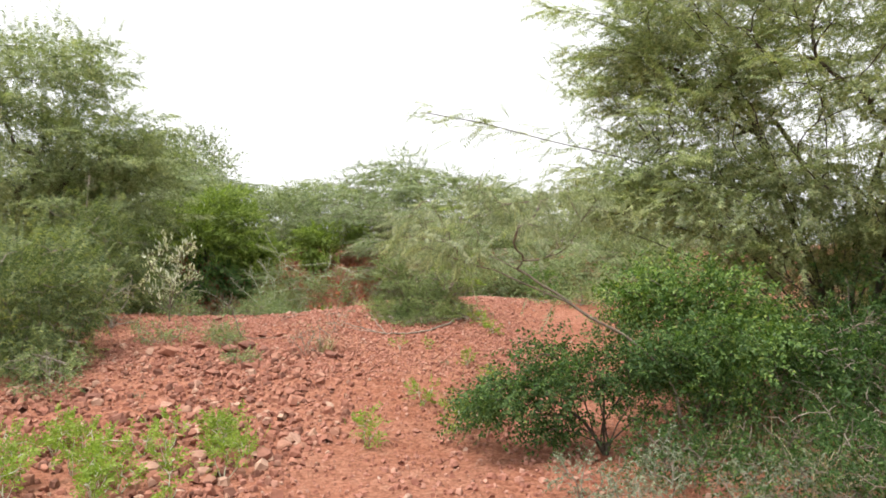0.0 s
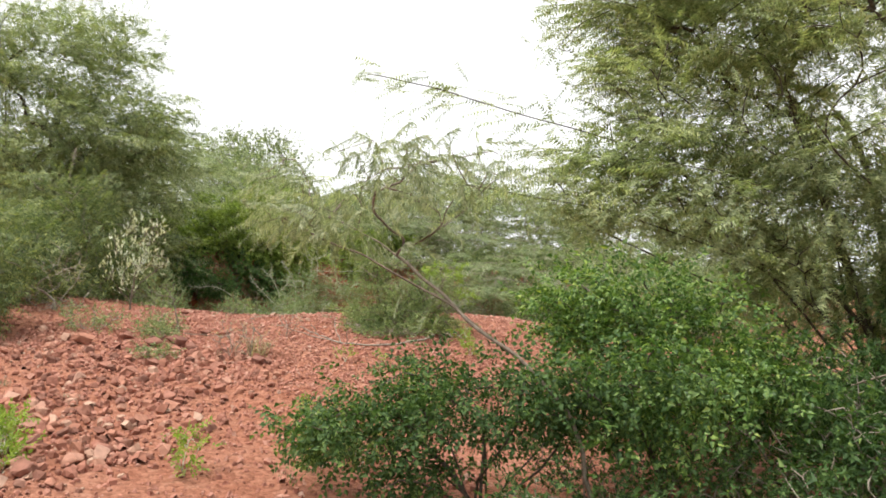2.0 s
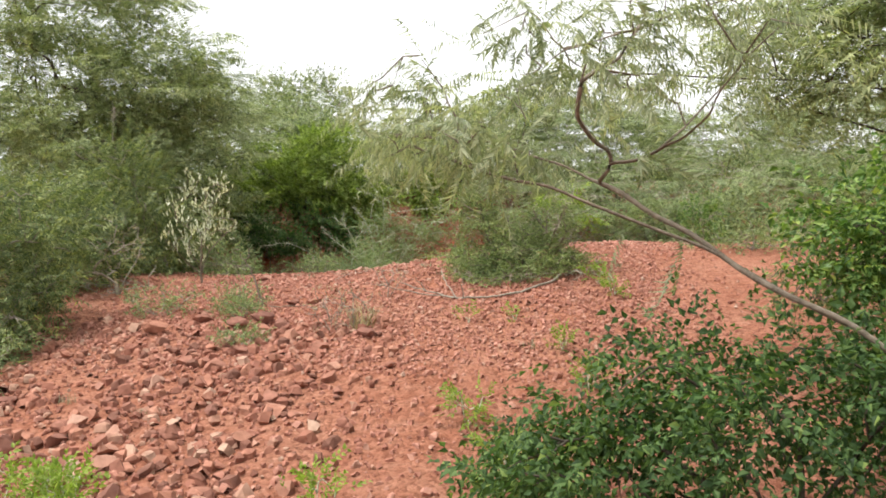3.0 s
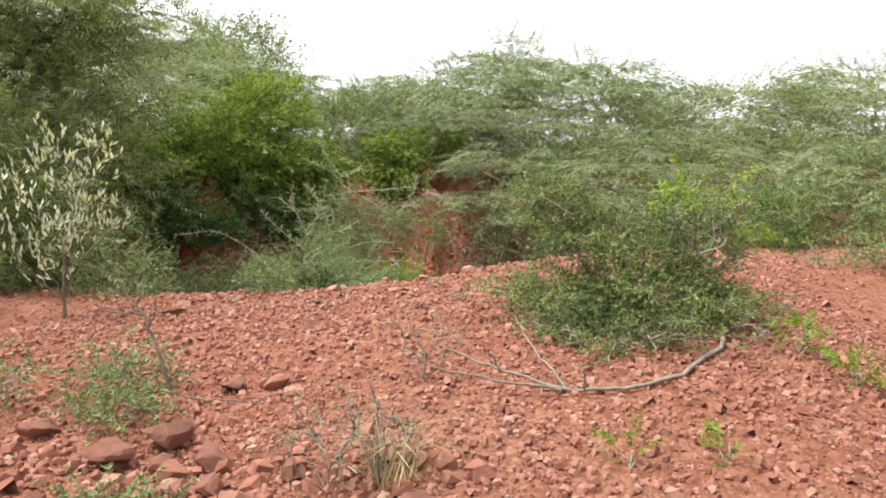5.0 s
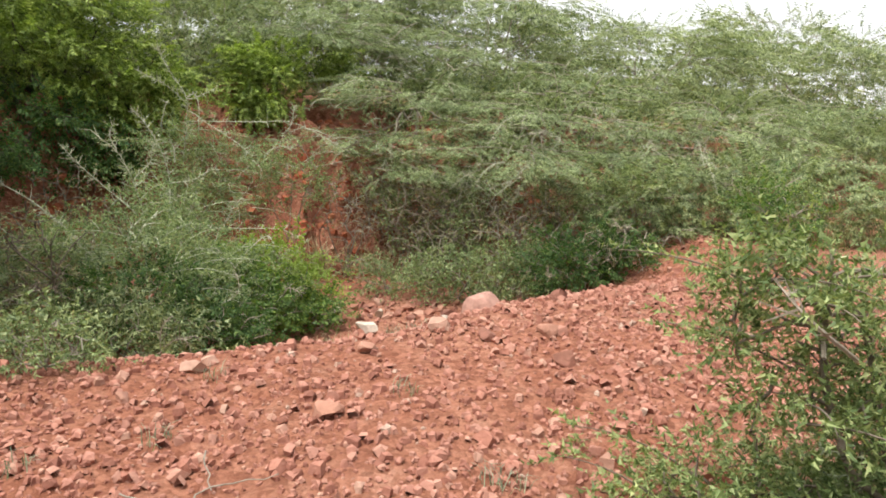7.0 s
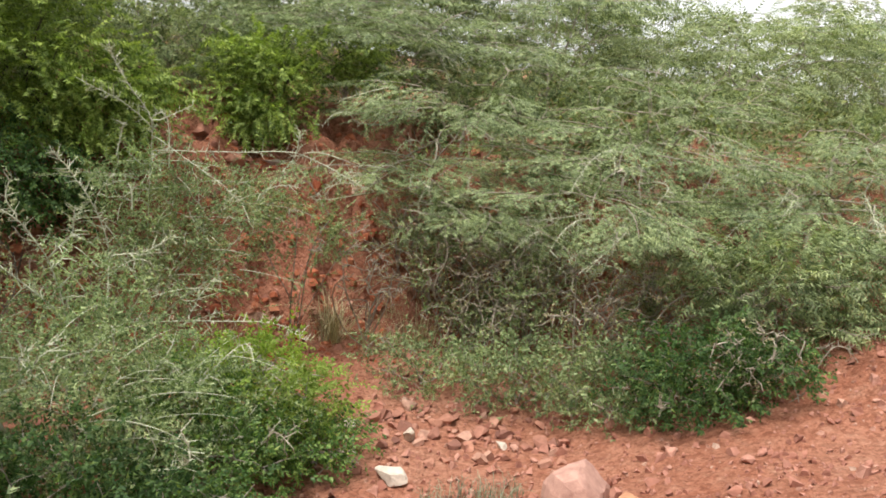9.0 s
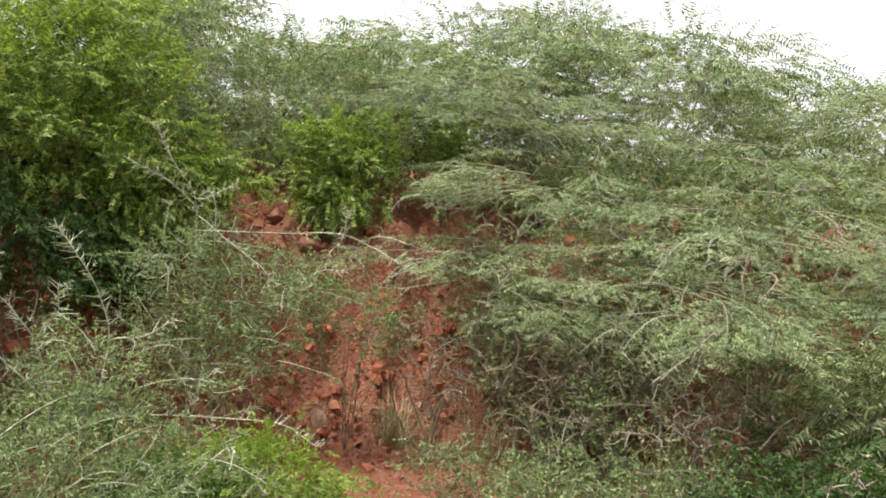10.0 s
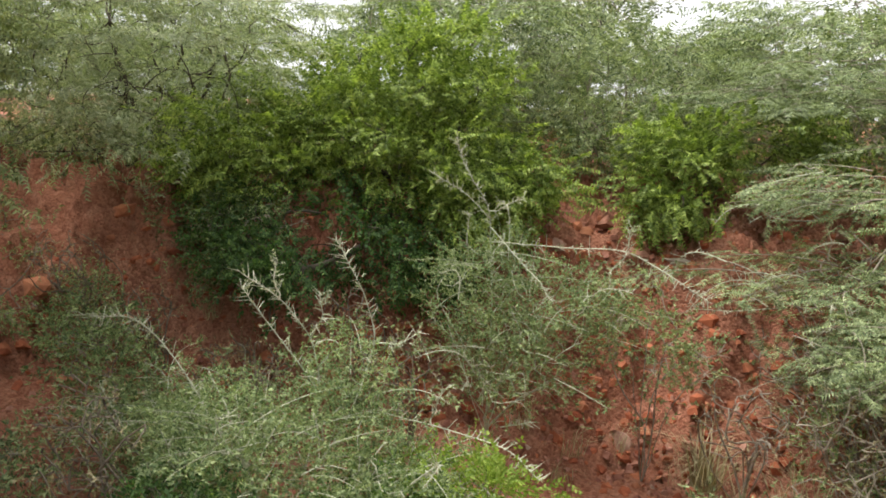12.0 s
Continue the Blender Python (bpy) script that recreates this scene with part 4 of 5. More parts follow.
HERBS = [
    ("fresh green leafy undergrowth on the gully floor", (-3.0, 18.2), [(-3.1, 17.95, -0.45, 0.75, 0.45, 0.38, 130), (-2.6, 18.3, -0.7, 0.4, 0.4, 0.25, 36)], BROAD_SMALL, LEAF_WEED, 58),
    ("dark green leafy bush at the foot of the mound", (0.5, 18.2), [(0.45, 18.1, -0.15, 0.65, 0.5, 0.38, 110), (1.0, 18.05, 0.0, 0.55, 0.4, 0.35, 70)], BROAD_SMALL, LEAF_BROAD, 59),
    ("grey-green herb clump beside the stones in the gully", (-0.7, 19.0), [(-0.7, 18.9, -0.6, 0.75, 0.4, 0.36, 80)], SPINY, LEAF_SPINY, 60),
    ("grey thorn shrub below the crest of the mound", (-5.2, 15.6), [(-5.2, 15.5, -0.3, 0.9, 0.6, 0.4, 90), (-6.5, 15.4, -0.3, 0.8, 0.6, 0.4, 60)], SPINY, LEAF_GREY, 61),
    ("low grey shrub on the slope behind the crest", (-3.7, 15.2), [(-3.7, 15.3, -0.35, 0.6, 0.5, 0.3, 70)], SPINY, LEAF_GREY, 62),
    ("mixed green herbs under the thicket", (-1.6, 19.6), [(-1.5, 19.5, -0.75, 0.8, 0.5, 0.26, 64), (-1.0, 20.3, -0.5, 0.6, 0.4, 0.26, 26)], SPINY, LEAF_SPINY, 63),
    ("bushy grey-green shrub at the gully's shallow end", (1.5, 18.6), [(1.5, 18.7, 0.45, 0.8, 0.6, 0.55, 120)], FEATHER, LEAF_GREY, 64),
    ("bushy grey-green shrub behind the gravel ridge", (3.0, 18.4), [(3.0, 18.4, 0.75, 1.0, 0.7, 0.6, 130)], FEATHER, LEAF_GREY, 65),
    ("leafy bush at the end of the gravel ridge", (4.8, 18.0), [(4.8, 18.0, 0.8, 1.1, 0.9, 0.7, 120)], FEATHER, LEAF_GREY, 66),
    ("scrubby bush on the bank top", (-8.2, 20.9), [(-8.2, 20.7, 1.7, 1.0, 0.8, 0.7, 80)], FEATHER, LEAF_GREY, 77),
    ("grey scrub behind the bright bush", (-5.0, 22.6), [(-4.8, 22.5, 2.25, 1.1, 0.8, 1.0, 120)], FEATHER, LEAF_GREY, 78),
    ("low grey shrub on the bank's lip", (-7.0, 19.3), [(-7.2, 18.8, 0.9, 0.6, 0.4, 0.3, 40)], SPINY, LEAF_GREY, 79),
    ("scrub on the plateau behind the bank", (-7.0, 21.9), [(-7.0, 21.9, 1.7, 0.9, 0.6, 0.6, 70)], FEATHER, LEAF_OLIVE, 98),
    ("scrub on the plateau above the gully", (-9.4, 20.6), [(-9.4, 20.6, 1.6, 1.1, 0.6, 0.6, 70)], FEATHER, LEAF_OLIVE, 99),
    ("grey shrub at the foot of the far bank", (-6.4, 17.4), [(-6.5, 17.0, -0.1, 0.55, 0.4, 0.5, 80), (-6.0, 17.1, -0.5, 0.5, 0.4, 0.3, 30)], SPINY, LEAF_SPINY, 100),
    ("spiny grey shrub on the eroded bank", (-8.0, 17.6), [(-8.0, 17.5, 0.0, 0.5, 0.4, 0.35, 46)], SPINY, LEAF_SPINY, 101),
    ("dense scrub between the thicket shrubs", (0.2, 23.2), [(0.2, 23.1, 1.6, 1.0, 0.6, 0.5, 60)], FEATHER, LEAF_GREY, 110),
    ("dense scrub behind the thicket shrubs", (2.3, 23.2), [(2.3, 23.0, 1.5, 1.1, 0.6, 0.6, 60)], FEATHER, LEAF_GREY, 111),
    ("dense scrub at the back of the thicket", (4.5, 22.9), [(4.5, 22.8, 1.5, 1.1, 0.6, 0.6, 60)], FEATHER, LEAF_OLIVE, 112),
    ("straggling thorn shrub under the thicket edge", (-1.3, 20.4), [(-1.2, 20.3, -0.1, 0.6, 0.4, 0.35, 22)], SPINY, LEAF_SPINY, 114),
    ("straggling thorn shrub beside the stones", (-0.5, 19.7), [(-0.4, 19.5, -0.1, 0.55, 0.4, 0.35, 24)], SPINY, LEAF_SPINY, 115),
    ("dense scrub on the plateau edge", (-1.0, 23.6), [(-1.0, 23.3, 1.6, 0.9, 0.6, 0.5, 60)], FEATHER, LEAF_GREY, 116),
    ("grey scrub under the thicket's edge", (0.0, 21.7), [(0.0, 21.5, 1.15, 0.7, 0.5, 0.35, 50)], FEATHER, LEAF_GREY, 117),
    ("leafy green undergrowth beside the thorn shrub", (-3.2, 17.4), [(-3.2, 17.35, -0.6, 0.7, 0.45, 0.35, 120)], BROAD_SMALL, LEAF_FRESH, 118),
    ("small leafy weeds at the edge of the stones", (-2.5, 17.85), [(-2.5, 17.8, -0.8, 0.42, 0.4, 0.22, 60)], BROAD_SMALL, LEAF_FRESH, 119),
    ("olive herb clump between stones and leafy bush", (0.0, 18.6), [(-0.05, 18.45, -0.4, 0.55, 0.35, 0.42, 90)], SPINY, LEAF_SPINY, 120),
    ("sparse drooping shrub in front of the thicket", (-1.2, 21.3), [(-1.2, 20.9, 0.35, 0.7, 0.35, 0.4, 34)], FEATHER_FINE, LEAF_GREY, 121),
    ("sparse drooping shrub under the thicket edge", (-0.4, 20.5), [(-0.4, 20.1, 0.3, 0.6, 0.35, 0.4, 34)], FEATHER_FINE, LEAF_GREY, 122),
    ("sparse drooping shrub at the shallow end of the bank", (0.6, 19.8), [(0.6, 19.4, 0.4, 0.6, 0.35, 0.4, 34)], FEATHER_FINE, LEAF_GREY, 123),
    ("dense olive scrub at the thicket's end", (5.2, 21.0), [(5.2, 20.9, 1.35, 1.1, 0.6, 0.5, 66)], FEATHER, LEAF_GREY, 124),
    ("fresh green bush behind the mound", (2.2, 16.9), [(2.3, 17.1, 0.75, 0.45, 0.4, 0.35, 50)], BROAD_SMALL, LEAF_FRESH, 67),
    ("low leafy bush on the mound's flank", (2.6, 14.2), [(2.7, 14.3, 0.6, 0.8, 0.6, 0.35, 70)], SPINY, LEAF_SPINY, 68),
    ("sparse twiggy thorn shrub before the red bank", (-3.0, 20.3), [(-2.95, 20.1, 0.4, 0.55, 0.3, 0.42, 44)], SPINY, LEAF_SPINY, 125),
    ("trailing grey thorn sprays over the red bank", (-9.2, 17.4), [(-9.0, 17.0, -0.1, 1.0, 0.5, 0.22, 50)], SPINY, LEAF_SPINY, 126),
    ("dark green leafy shrub below the crest of the mound", (-3.9, 16.4), [(-3.9, 16.35, -0.45, 0.7, 0.4, 0.36, 110), (-3.2, 16.6, -0.65, 0.5, 0.35, 0.28, 50)], BROAD_SMALL, LEAF_BROAD, 127),
    ("grey shrub clinging to the red bank", (-7.6, 18.9), [(-7.6, 18.7, 0.4, 0.7, 0.5, 0.4, 60)], SPINY, LEAF_GREY, 69),
]
for label, base, blobs, shp, leaf, seed in HERBS:
    plant("gully_shrub", label, "bush", base, blobs, shp, leaf, BARK_GREY, seed, trunk=0.08, thick=0.004, limbs=6, sprays=8, size=1.05, droop=0, spread=0.1,
          wood="stem", crown="foliage", whips=5, whip_length=0.4, whip_lift=0.6, whip_bark=BARK_TWIG)

# the spreading thicket on the bank
THICKET = [
    ((-1.2, 22.6), [(-1.1, 21.9, 1.35, 1.9, 1.3, 0.8, 62), (-1.7, 21.3, 0.85, 0.9, 0.6, 0.4, 26), (-1.0, 23.4, 2.3, 1.8, 1.2, 0.9, 40)], 71),
    ((0.9, 21.2), [(0.6, 20.6, 1.25, 1.5, 1.2, 0.75, 56), (0.1, 19.7, 0.9, 1.0, 0.7, 0.45, 36), (1.4, 22.0, 1.9, 1.5, 1.2, 0.7, 34)], 72),
    ((3.2, 21.4), [(3.2, 20.9, 1.2, 1.7, 1.5, 0.9, 62), (2.2, 19.7, 1.0, 1.0, 0.8, 0.45, 36)], 73),
    ((6.4, 22.4), [(6.4, 21.8, 1.3, 2.2, 1.6, 1.2, 60)], 74),
    ((-2.9, 23.6), [(-2.9, 23.4, 2.3, 1.5, 1.0, 0.8, 38)], 75),
    ((-1.4, 21.4), [(-1.7, 20.75, 0.4, 0.7, 0.45, 0.4, 30), (-0.9, 20.5, 0.55, 0.8, 0.5, 0.3, 14), (-2.5, 20.9, 0.8, 0.45, 0.35, 0.25, 7)], 76),
]
for base, blobs, seed in THICKET:
    plant("thicket_shrub", "spreading grey-green feathery thorn shrub with drooping twigs", "bush", base, blobs, FEATHER_FINE, LEAF_GREY, BARK_TWIG, seed,
          trunk=0.4, thick=0.006, limbs=10, sprays=9, size=0.85, droop=0.1, spread=0.2, twig=0.0045, bare_ends=0.3, wood="stem", crown="foliage", group="thicket on the bank",
          lift=0.15, flat=0.9, pad=0.2, fill=0.5, splay=0.5, jitter=0.6, whips=20, whip_length=0.8,
          boughs=84 if seed != 76 else 24, bough_length=1.0, bough_width=0.24, bough_leaf=50)
FAR = [((-6.5, 25.5), (-6.4, 25.4, 2.3, 2.6, 1.6, 1.2), 81), ((-3.0, 25.4), (-3.0, 25.2, 2.8, 2.2, 1.5, 1.2), 82), ((0.4, 25.6), (0.2, 25.4, 3.0, 2.2, 1.5, 1.25), 83),
       ((3.8, 25.2), (3.8, 25.0, 2.4, 2.4, 1.6, 1.15), 84), ((7.6, 26.2), (7.6, 26.0, 2.6, 2.5, 1.7, 1.4), 85), ((-9.5, 24.2), (-9.5, 24.0, 3.0, 2.5, 1.6, 2.0), 86),
       ((-4.6, 29.5), (-4.8, 29.4, 3.1, 2.4, 1.6, 1.2), 87), ((-1.8, 29.9), (-1.75, 29.6, 3.9, 1.5, 1.5, 1.5), 88), ((4.6, 30.0), (4.2, 29.8, 2.2, 2.4, 1.6, 1.2), 89),
       ((9.6, 30.6), (9.0, 30.4, 3.2, 2.8, 1.8, 1.6), 90), ((1.2, 30.4), (1.2, 30.2, 2.9, 1.6, 1.4, 1.3), 91),
       ((-12.3, 21.0), (-12.3, 20.8, 2.6, 2.2, 2.0, 1.9), 93), ((-12.8, 17.0), (-12.6, 17.0, 2.4, 2.0, 2.0, 2.0), 94), ((-7.6, 22.6), (-7.6, 22.6, 2.8, 1.7, 1.2, 1.5), 95),
       ((-11.0, 20.2), (-11.0, 20.0, 2.2, 1.6, 1.0, 1.3), 102), ((-14.2, 19.2), (-14.2, 19.0, 2.6, 2.0, 2.0, 1.7), 104),
       ((-8.6, 28.0), (-8.8, 28.0, 2.7, 2.2, 1.6, 1.5), 97)]
for base, (cx, cy, cz, rx, ry, rz), seed in FAR:
    near = cy < 27
    plant("thicket_tree", "grey-green feathery thorn tree rising from the thicket", "tree", base, [(cx, cy, cz + 0.2, rx, ry, rz, 88), (cx, cy, cz - 0.5 * rz, rx, ry, rz * 0.6, 16)], FEATHER_MID if near else FEATHER_FAR,
          LEAF_GREY if seed % 3 else LEAF_OLIVE, BARK_GREY, seed, trunk=0.7, thick=0.009, limbs=7, sprays=14 if cx < -9 or 2 < cx < 8 and near else 7 if near else 6, size=1.1 if near else 0.9, bare_ends=0.15, wander=0.03, droop=0.1, spread=0.26,
          group="trees of the thicket", lift=0.15, flat=0.8, pad=0.3, splay=0.8, jitter=0.45, boughs=64, bough_length=1.2, bough_width=0.3, bough_leaf=32 if near else 20)

# dead twigs hanging under the thicket
DEAD = [(-1.5, 20.9, -0.3, 0.8), (-0.8, 20.0, -0.3, 0.7), (0.35, 18.95, 0.15, 0.7), (1.4, 18.7, 0.35, 0.6), (-0.5, 20.2, 0.2, 0.8), (-0.1, 19.0, -0.1, 0.6), (-1.1, 20.3, 0.1, 0.8),
        (-4.9, 18.9, -0.2, 0.6), (0.9, 17.9, 0.1, 0.5), (-6.2, 18.2, -0.4, 0.6), (-7.4, 17.7, 0.0, 0.6), (-5.6, 19.0, 0.1, 0.5),
        (-1.9, 21.2, 0.2, 0.7), (-1.4, 20.7, 0.1, 0.7), (-0.9, 20.4, 0.2, 0.7), (-0.4, 20.0, 0.1, 0.7), (0.1, 19.6, 0.2, 0.7), (0.7, 19.4, 0.3, 0.6), (-1.0, 19.9, -0.4, 0.6), (-4.7, 16.1, 0.1, 0.5),
        (-2.2, 20.3, -0.2, 0.5), (-5.7, 17.9, -0.3, 0.6), (-6.8, 18.6, 0.5, 0.5), (-8.2, 17.3, 0.5, 0.5)]
for k, (x, y, z0, r) in enumerate(DEAD):
    plant("dead_shrub", "drooping grey-brown dead twigs under the thicket", "bush", (x, y + 0.3), [(x, y, z0, r, r * 0.7, 0.4, 95)],
          SPINY, GRASS_DRY, BARK_TWIG if x > -3 else BARK_DEAD, 140 + k, trunk=0.35, thick=0.004, limbs=8, sprays=1, size=0.6, droop=0.3, spread=0.06, wood="stem", crown="foliage", wander=0.12, lift=0.6,
          twig=0.005, group="dead twigs under the thicket")

# ---- stones ----


def stone_shape(rng, rough=0.25, flat=0.65):
    """An angular lump: a cut and pulled twenty-sided body."""
    bm = bmesh.new()
    bmesh.ops.create_icosphere(bm, subdivisions=1, radius=0.5)
    v = np.array([p.co for p in bm.verts])
    f = np.array([[q.index for q in p.verts] for p in bm.faces])
    bm.free()
    v = v * (1 + rng.uniform(-rough, rough, (len(v), 1)))
    for _ in range(3):
        n = unit(rng.normal(size=3))
        h = v @ n
        v = v - np.maximum(h - 0.3, 0)[:, None] * n
    return v * np.array((1.0, rng.uniform(0.6, 0.9), flat * rng.uniform(0.7, 1.2))), f


def chip_shape(rng):
    """A small angular chip: a bent three-sided stump."""
    t = np.array((0.3, 2.4, 4.5)) + rng.uniform(-0.5, 0.5, 3)
    low = np.column_stack([np.cos(t) * 0.62, np.sin(t) * 0.62 * rng.uniform(0.65, 0.95), np.full(3, -0.35)])
    t = t + rng.uniform(-0.4, 0.4, 3)
    k = rng.uniform(0.22, 0.42, (3, 1))
    top = np.column_stack([np.cos(t), np.sin(t) * 0.8, np.zeros(3)]) * k + np.column_stack([rng.uniform(-0.08, 0.08, (3, 2)), rng.uniform(0.14, 0.36, 3)])
    f = np.array([(0, 1, 4), (0, 4, 3), (1, 2, 5), (1, 5, 4), (2, 0, 3), (2, 3, 5), (3, 4, 5)])
    return np.vstack([low, top]), f


def lump_shape(rng):
    """A rough rounded lump: a skewed four-sided dome."""
    t = np.array((0.2, 1.8, 3.3, 4.9)) + rng.uniform(-0.4, 0.4, 4)
    low = np.column_stack([np.cos(t) * 0.52, np.sin(t) * 0.52 * rng.uniform(0.65, 0.95), np.full(4, -0.3)]) * rng.uniform(0.85, 1.15, (4, 1))
    t = t + rng.uniform(-0.3, 0.3, 4)
    mid = np.column_stack([np.cos(t) * 0.42, np.sin(t) * 0.36, rng.uniform(0.08, 0.24, 4)]) * rng.uniform(0.85, 1.15, (4, 1))
    top = np.array([(rng.uniform(-0.12, 0.12), rng.uniform(-0.12, 0.12), rng.uniform(0.26, 0.4))])
    f = []
    for k in range(4):
        n = (k + 1) % 4
        f += [(k, n, 4 + n), (k, 4 + n, 4 + k), (4 + k, 4 + n, 8)]
    return np.vstack([low, mid, top]), np.array(f)


def stone_field(name, label, count, size_lo, size_hi, region, rng, shapes, sink=0.25, power=2.5, weight=None, material=None):
    x0, x1, y0, y1 = region
    xy = rng.uniform((x0, y0), (x1, y1), (int(count * 2.4), 2))
    keep = lump_noise(xy * 0.9, 31, 3) * 0.5 + 0.55 > rng.uniform(0, 1, len(xy))
    if weight is not None:
        keep &= rng.uniform(0, 1, len(xy)) < weight(xy[:, 0], xy[:, 1])
    xy = xy[keep][:count]
    size = size_lo + (size_hi - size_lo) * rng.uniform(0, 1, len(xy)) ** power
    pos = np.column_stack([xy, ground_z(xy[:, 0], xy[:, 1]) + size * sink])
    a = rng.uniform(0, 6.283, len(xy))
    along = np.column_stack([np.cos(a), np.sin(a), rng.normal(0, 0.25, len(xy))])
    pile = Pile()
    scatter(pile, shapes, pos, along, size, rng, 0.85)
    ob = new(name, pile.mesh(name, material or GRAVEL))
    tagged(ob, label, "gravel", kind="stuff")


srng = np.random.default_rng(5)
CHIPS = [chip_shape(srng) for _ in range(14)]
LUMPS = [lump_shape(srng) for _ in range(14)]
STONES = [stone_shape(srng) for _ in range(8)]


def bare(x, y):
    s = y - crest_y(x)
    return np.where(s > 0.6, 0.35, 1.0) * np.where(x > 1.2, 0.35, 1.0)


stone_field("gravel", "fine angular red gravel covering the mound", 13000, 0.014, 0.05, (-5.6, 2.2, 4.2, 16.5), srng, CHIPS, weight=bare)
stone_field("gravel", "lumpy broken stones on the mound top", 16000, 0.018, 0.058, (-4.2, 1.6, 8.4, 14.8), srng, LUMPS, weight=bare)
stone_field("gravel", "close-lying angular gravel on the mound top", 10000, 0.012, 0.036, (-4.2, 1.6, 8.4, 14.6), srng, CHIPS + LUMPS, weight=bare)
stone_field("gravel", "coarse red gravel stones strewn over the mound", 3000, 0.03, 0.08, (-5.4, 2.0, 4.4, 15.5), srng, LUMPS, weight=bare)
stone_field("gravel", "small stones on the slope behind the crest", 5000, 0.012, 0.06, (-3.6, 3.0, 14.0, 18.2), srng, CHIPS, power=3.5)
stone_field("gravel", "coarse red rubble in front of the mound", 2600, 0.035, 0.13, (-4.6, -0.9, 4.6, 9.6), srng, LUMPS + STONES[:4], weight=lambda x, y: np.clip((-0.6 - x) / 1.2, 0, 1), material=RUBBLE)
stone_field("gravel", "loose stones on the gully floor and bank", 3600, 0.03, 0.12, (-8.0, 2.0, 16.5, 22.5), srng, CHIPS + STONES[:3])
stone_field("gravel", "crumbled red clods fallen from the bank", 3400, 0.03, 0.17, (-8.6, 0.5, 17.0, 22.6), srng, STONES + LUMPS, sink=0.02, power=3.0,
            weight=lambda x, y: np.exp(-((y - bank_y(x) - 0.7) / 0.9) ** 2), material=CLOD)

stone_field("gravel", "heaped red clods on the washed-out slope", 260, 0.04, 0.2, (-4.7, -1.7, 19.9, 22.0), srng, STONES + LUMPS, sink=0.0, power=2.6, material=CLOD)
stone_field("gravel", "broken red blocks along the ledges of the bank", 420, 0.1, 0.42, (-8.8, -4.3, 16.3, 21.2), srng, STONES, sink=-0.02, power=2.0,
            weight=lambda x, y: np.exp(-((y - bank_y(x) - 0.6) / 0.8) ** 2), material=CLOD)


def rock(at, size, material, label, group="", turn=0.0, seed=1, squash=0.7, name="rock", cut=(0.17, 0.34)):
    r = np.random.default_rng(seed)
    bm = bmesh.new()
    bmesh.ops.create_icosphere(bm, subdivisions=3, radius=0.5)
    v = np.array([p.co for p in bm.verts])
    f = np.array([[q.index for q in p.verts] for p in bm.faces])
    bm.free()
    for _ in range(13):
        n = unit(r.normal(size=3))
        h = v @ n
        v = v - np.maximum(h - r.uniform(*cut), 0)[:, None] * n
    v = v * 1.35 * (1 + 0.07 * lump_noise(v[:, :2] * 4 + v[:, 2:3] * 3, seed, 3))[:, None] * np.array((1, r.uniform(0.7, 0.95), squash))
    ob = new(name, mesh_of(name, v * size, [f], material, False))
    x, y = at
    ob.matrix_world = Matrix.Translation((x, y, ground_at(x, y) + size * squash * 0.28)) @ pose(0, 0, 0, r.uniform(-12, 12), r.uniform(-12, 12), turn)
    return tagged(ob, label, "rock", group)


rr = np.random.default_rng(9)
rock((-0.74, 16.62), 0.4, PINK_ROCK, "pinkish upright boulder at the foot of the mound", seed=3, squash=1.35, turn=30, name="boulder", cut=(0.3, 0.42))
rock((-0.42, 16.6), 0.27, ORANGE_ROCK, "flat orange-buff stone leaning beside the boulder", seed=5, squash=0.6, turn=70, cut=(0.28, 0.4))
for k, (x, y, s) in enumerate(((-1.86, 17.5, 0.22), (-2.25, 18.5, 0.2), (-1.72, 18.3, 0.18), (-0.95, 18.15, 0.12))):
    rock((x, y), s, PALE_ROCK, "pale whitish angular stone on the gully floor", "pale stones in the gully", 40 * k, 10 + k)
for k in range(78):
    x, y = rr.uniform(-2.5, -0.5), rr.uniform(17.7, 19.0)
    rock((x, y), 0.06 + 0.13 * rr.uniform(0, 1) ** 1.6, ROCK, "red rock tumbled onto the gully floor", "rocks on the gully floor", rr.uniform(0, 360), 100 + k % 12, 0.7)
rock((-3.39, 20.6), 0.3, ROCK, "pinkish block lying at the foot of the bank", "", 20, 15)
for k, (x, y, s) in enumerate(((-5.0, 21.4, 0.4), (-4.4, 21.7, 0.32), (-3.9, 21.6, 0.3), (-4.7, 21.2, 0.25), (-3.5, 21.7, 0.35), (-4.1, 21.2, 0.22))):
    rock((x, y), s, PALE_ROCK if k in (0, 4) else ROCK, "weathered stone at the top of the red bank", "stones at the bank top", 55 * k, 20 + k, 0.55)
for k in range(90):
    x = -1.2 - abs(rr.normal(0, 1.3))
    y = rr.uniform(5.2, 10.5)
    rock((x, y), rr.uniform(0.09, 0.2), ROCK, "angular red laterite rock lying on the gravel", "loose rocks before the mound", rr.uniform(0, 360), 100 + k % 12, rr.uniform(0.5, 0.75))
for k in range(24):
    x = rr.uniform(-4.5, 1.5)
    y = float(crest_y(x)) + rr.uniform(-1.5, 1.2)
    rock((x, y), rr.uniform(0.07, 0.14), ROCK, "small red rock near the crest of the mound", "rocks on the crest", rr.uniform(0, 360), 100 + k % 12, 0.65)

# ---- dead wood and small growth ----


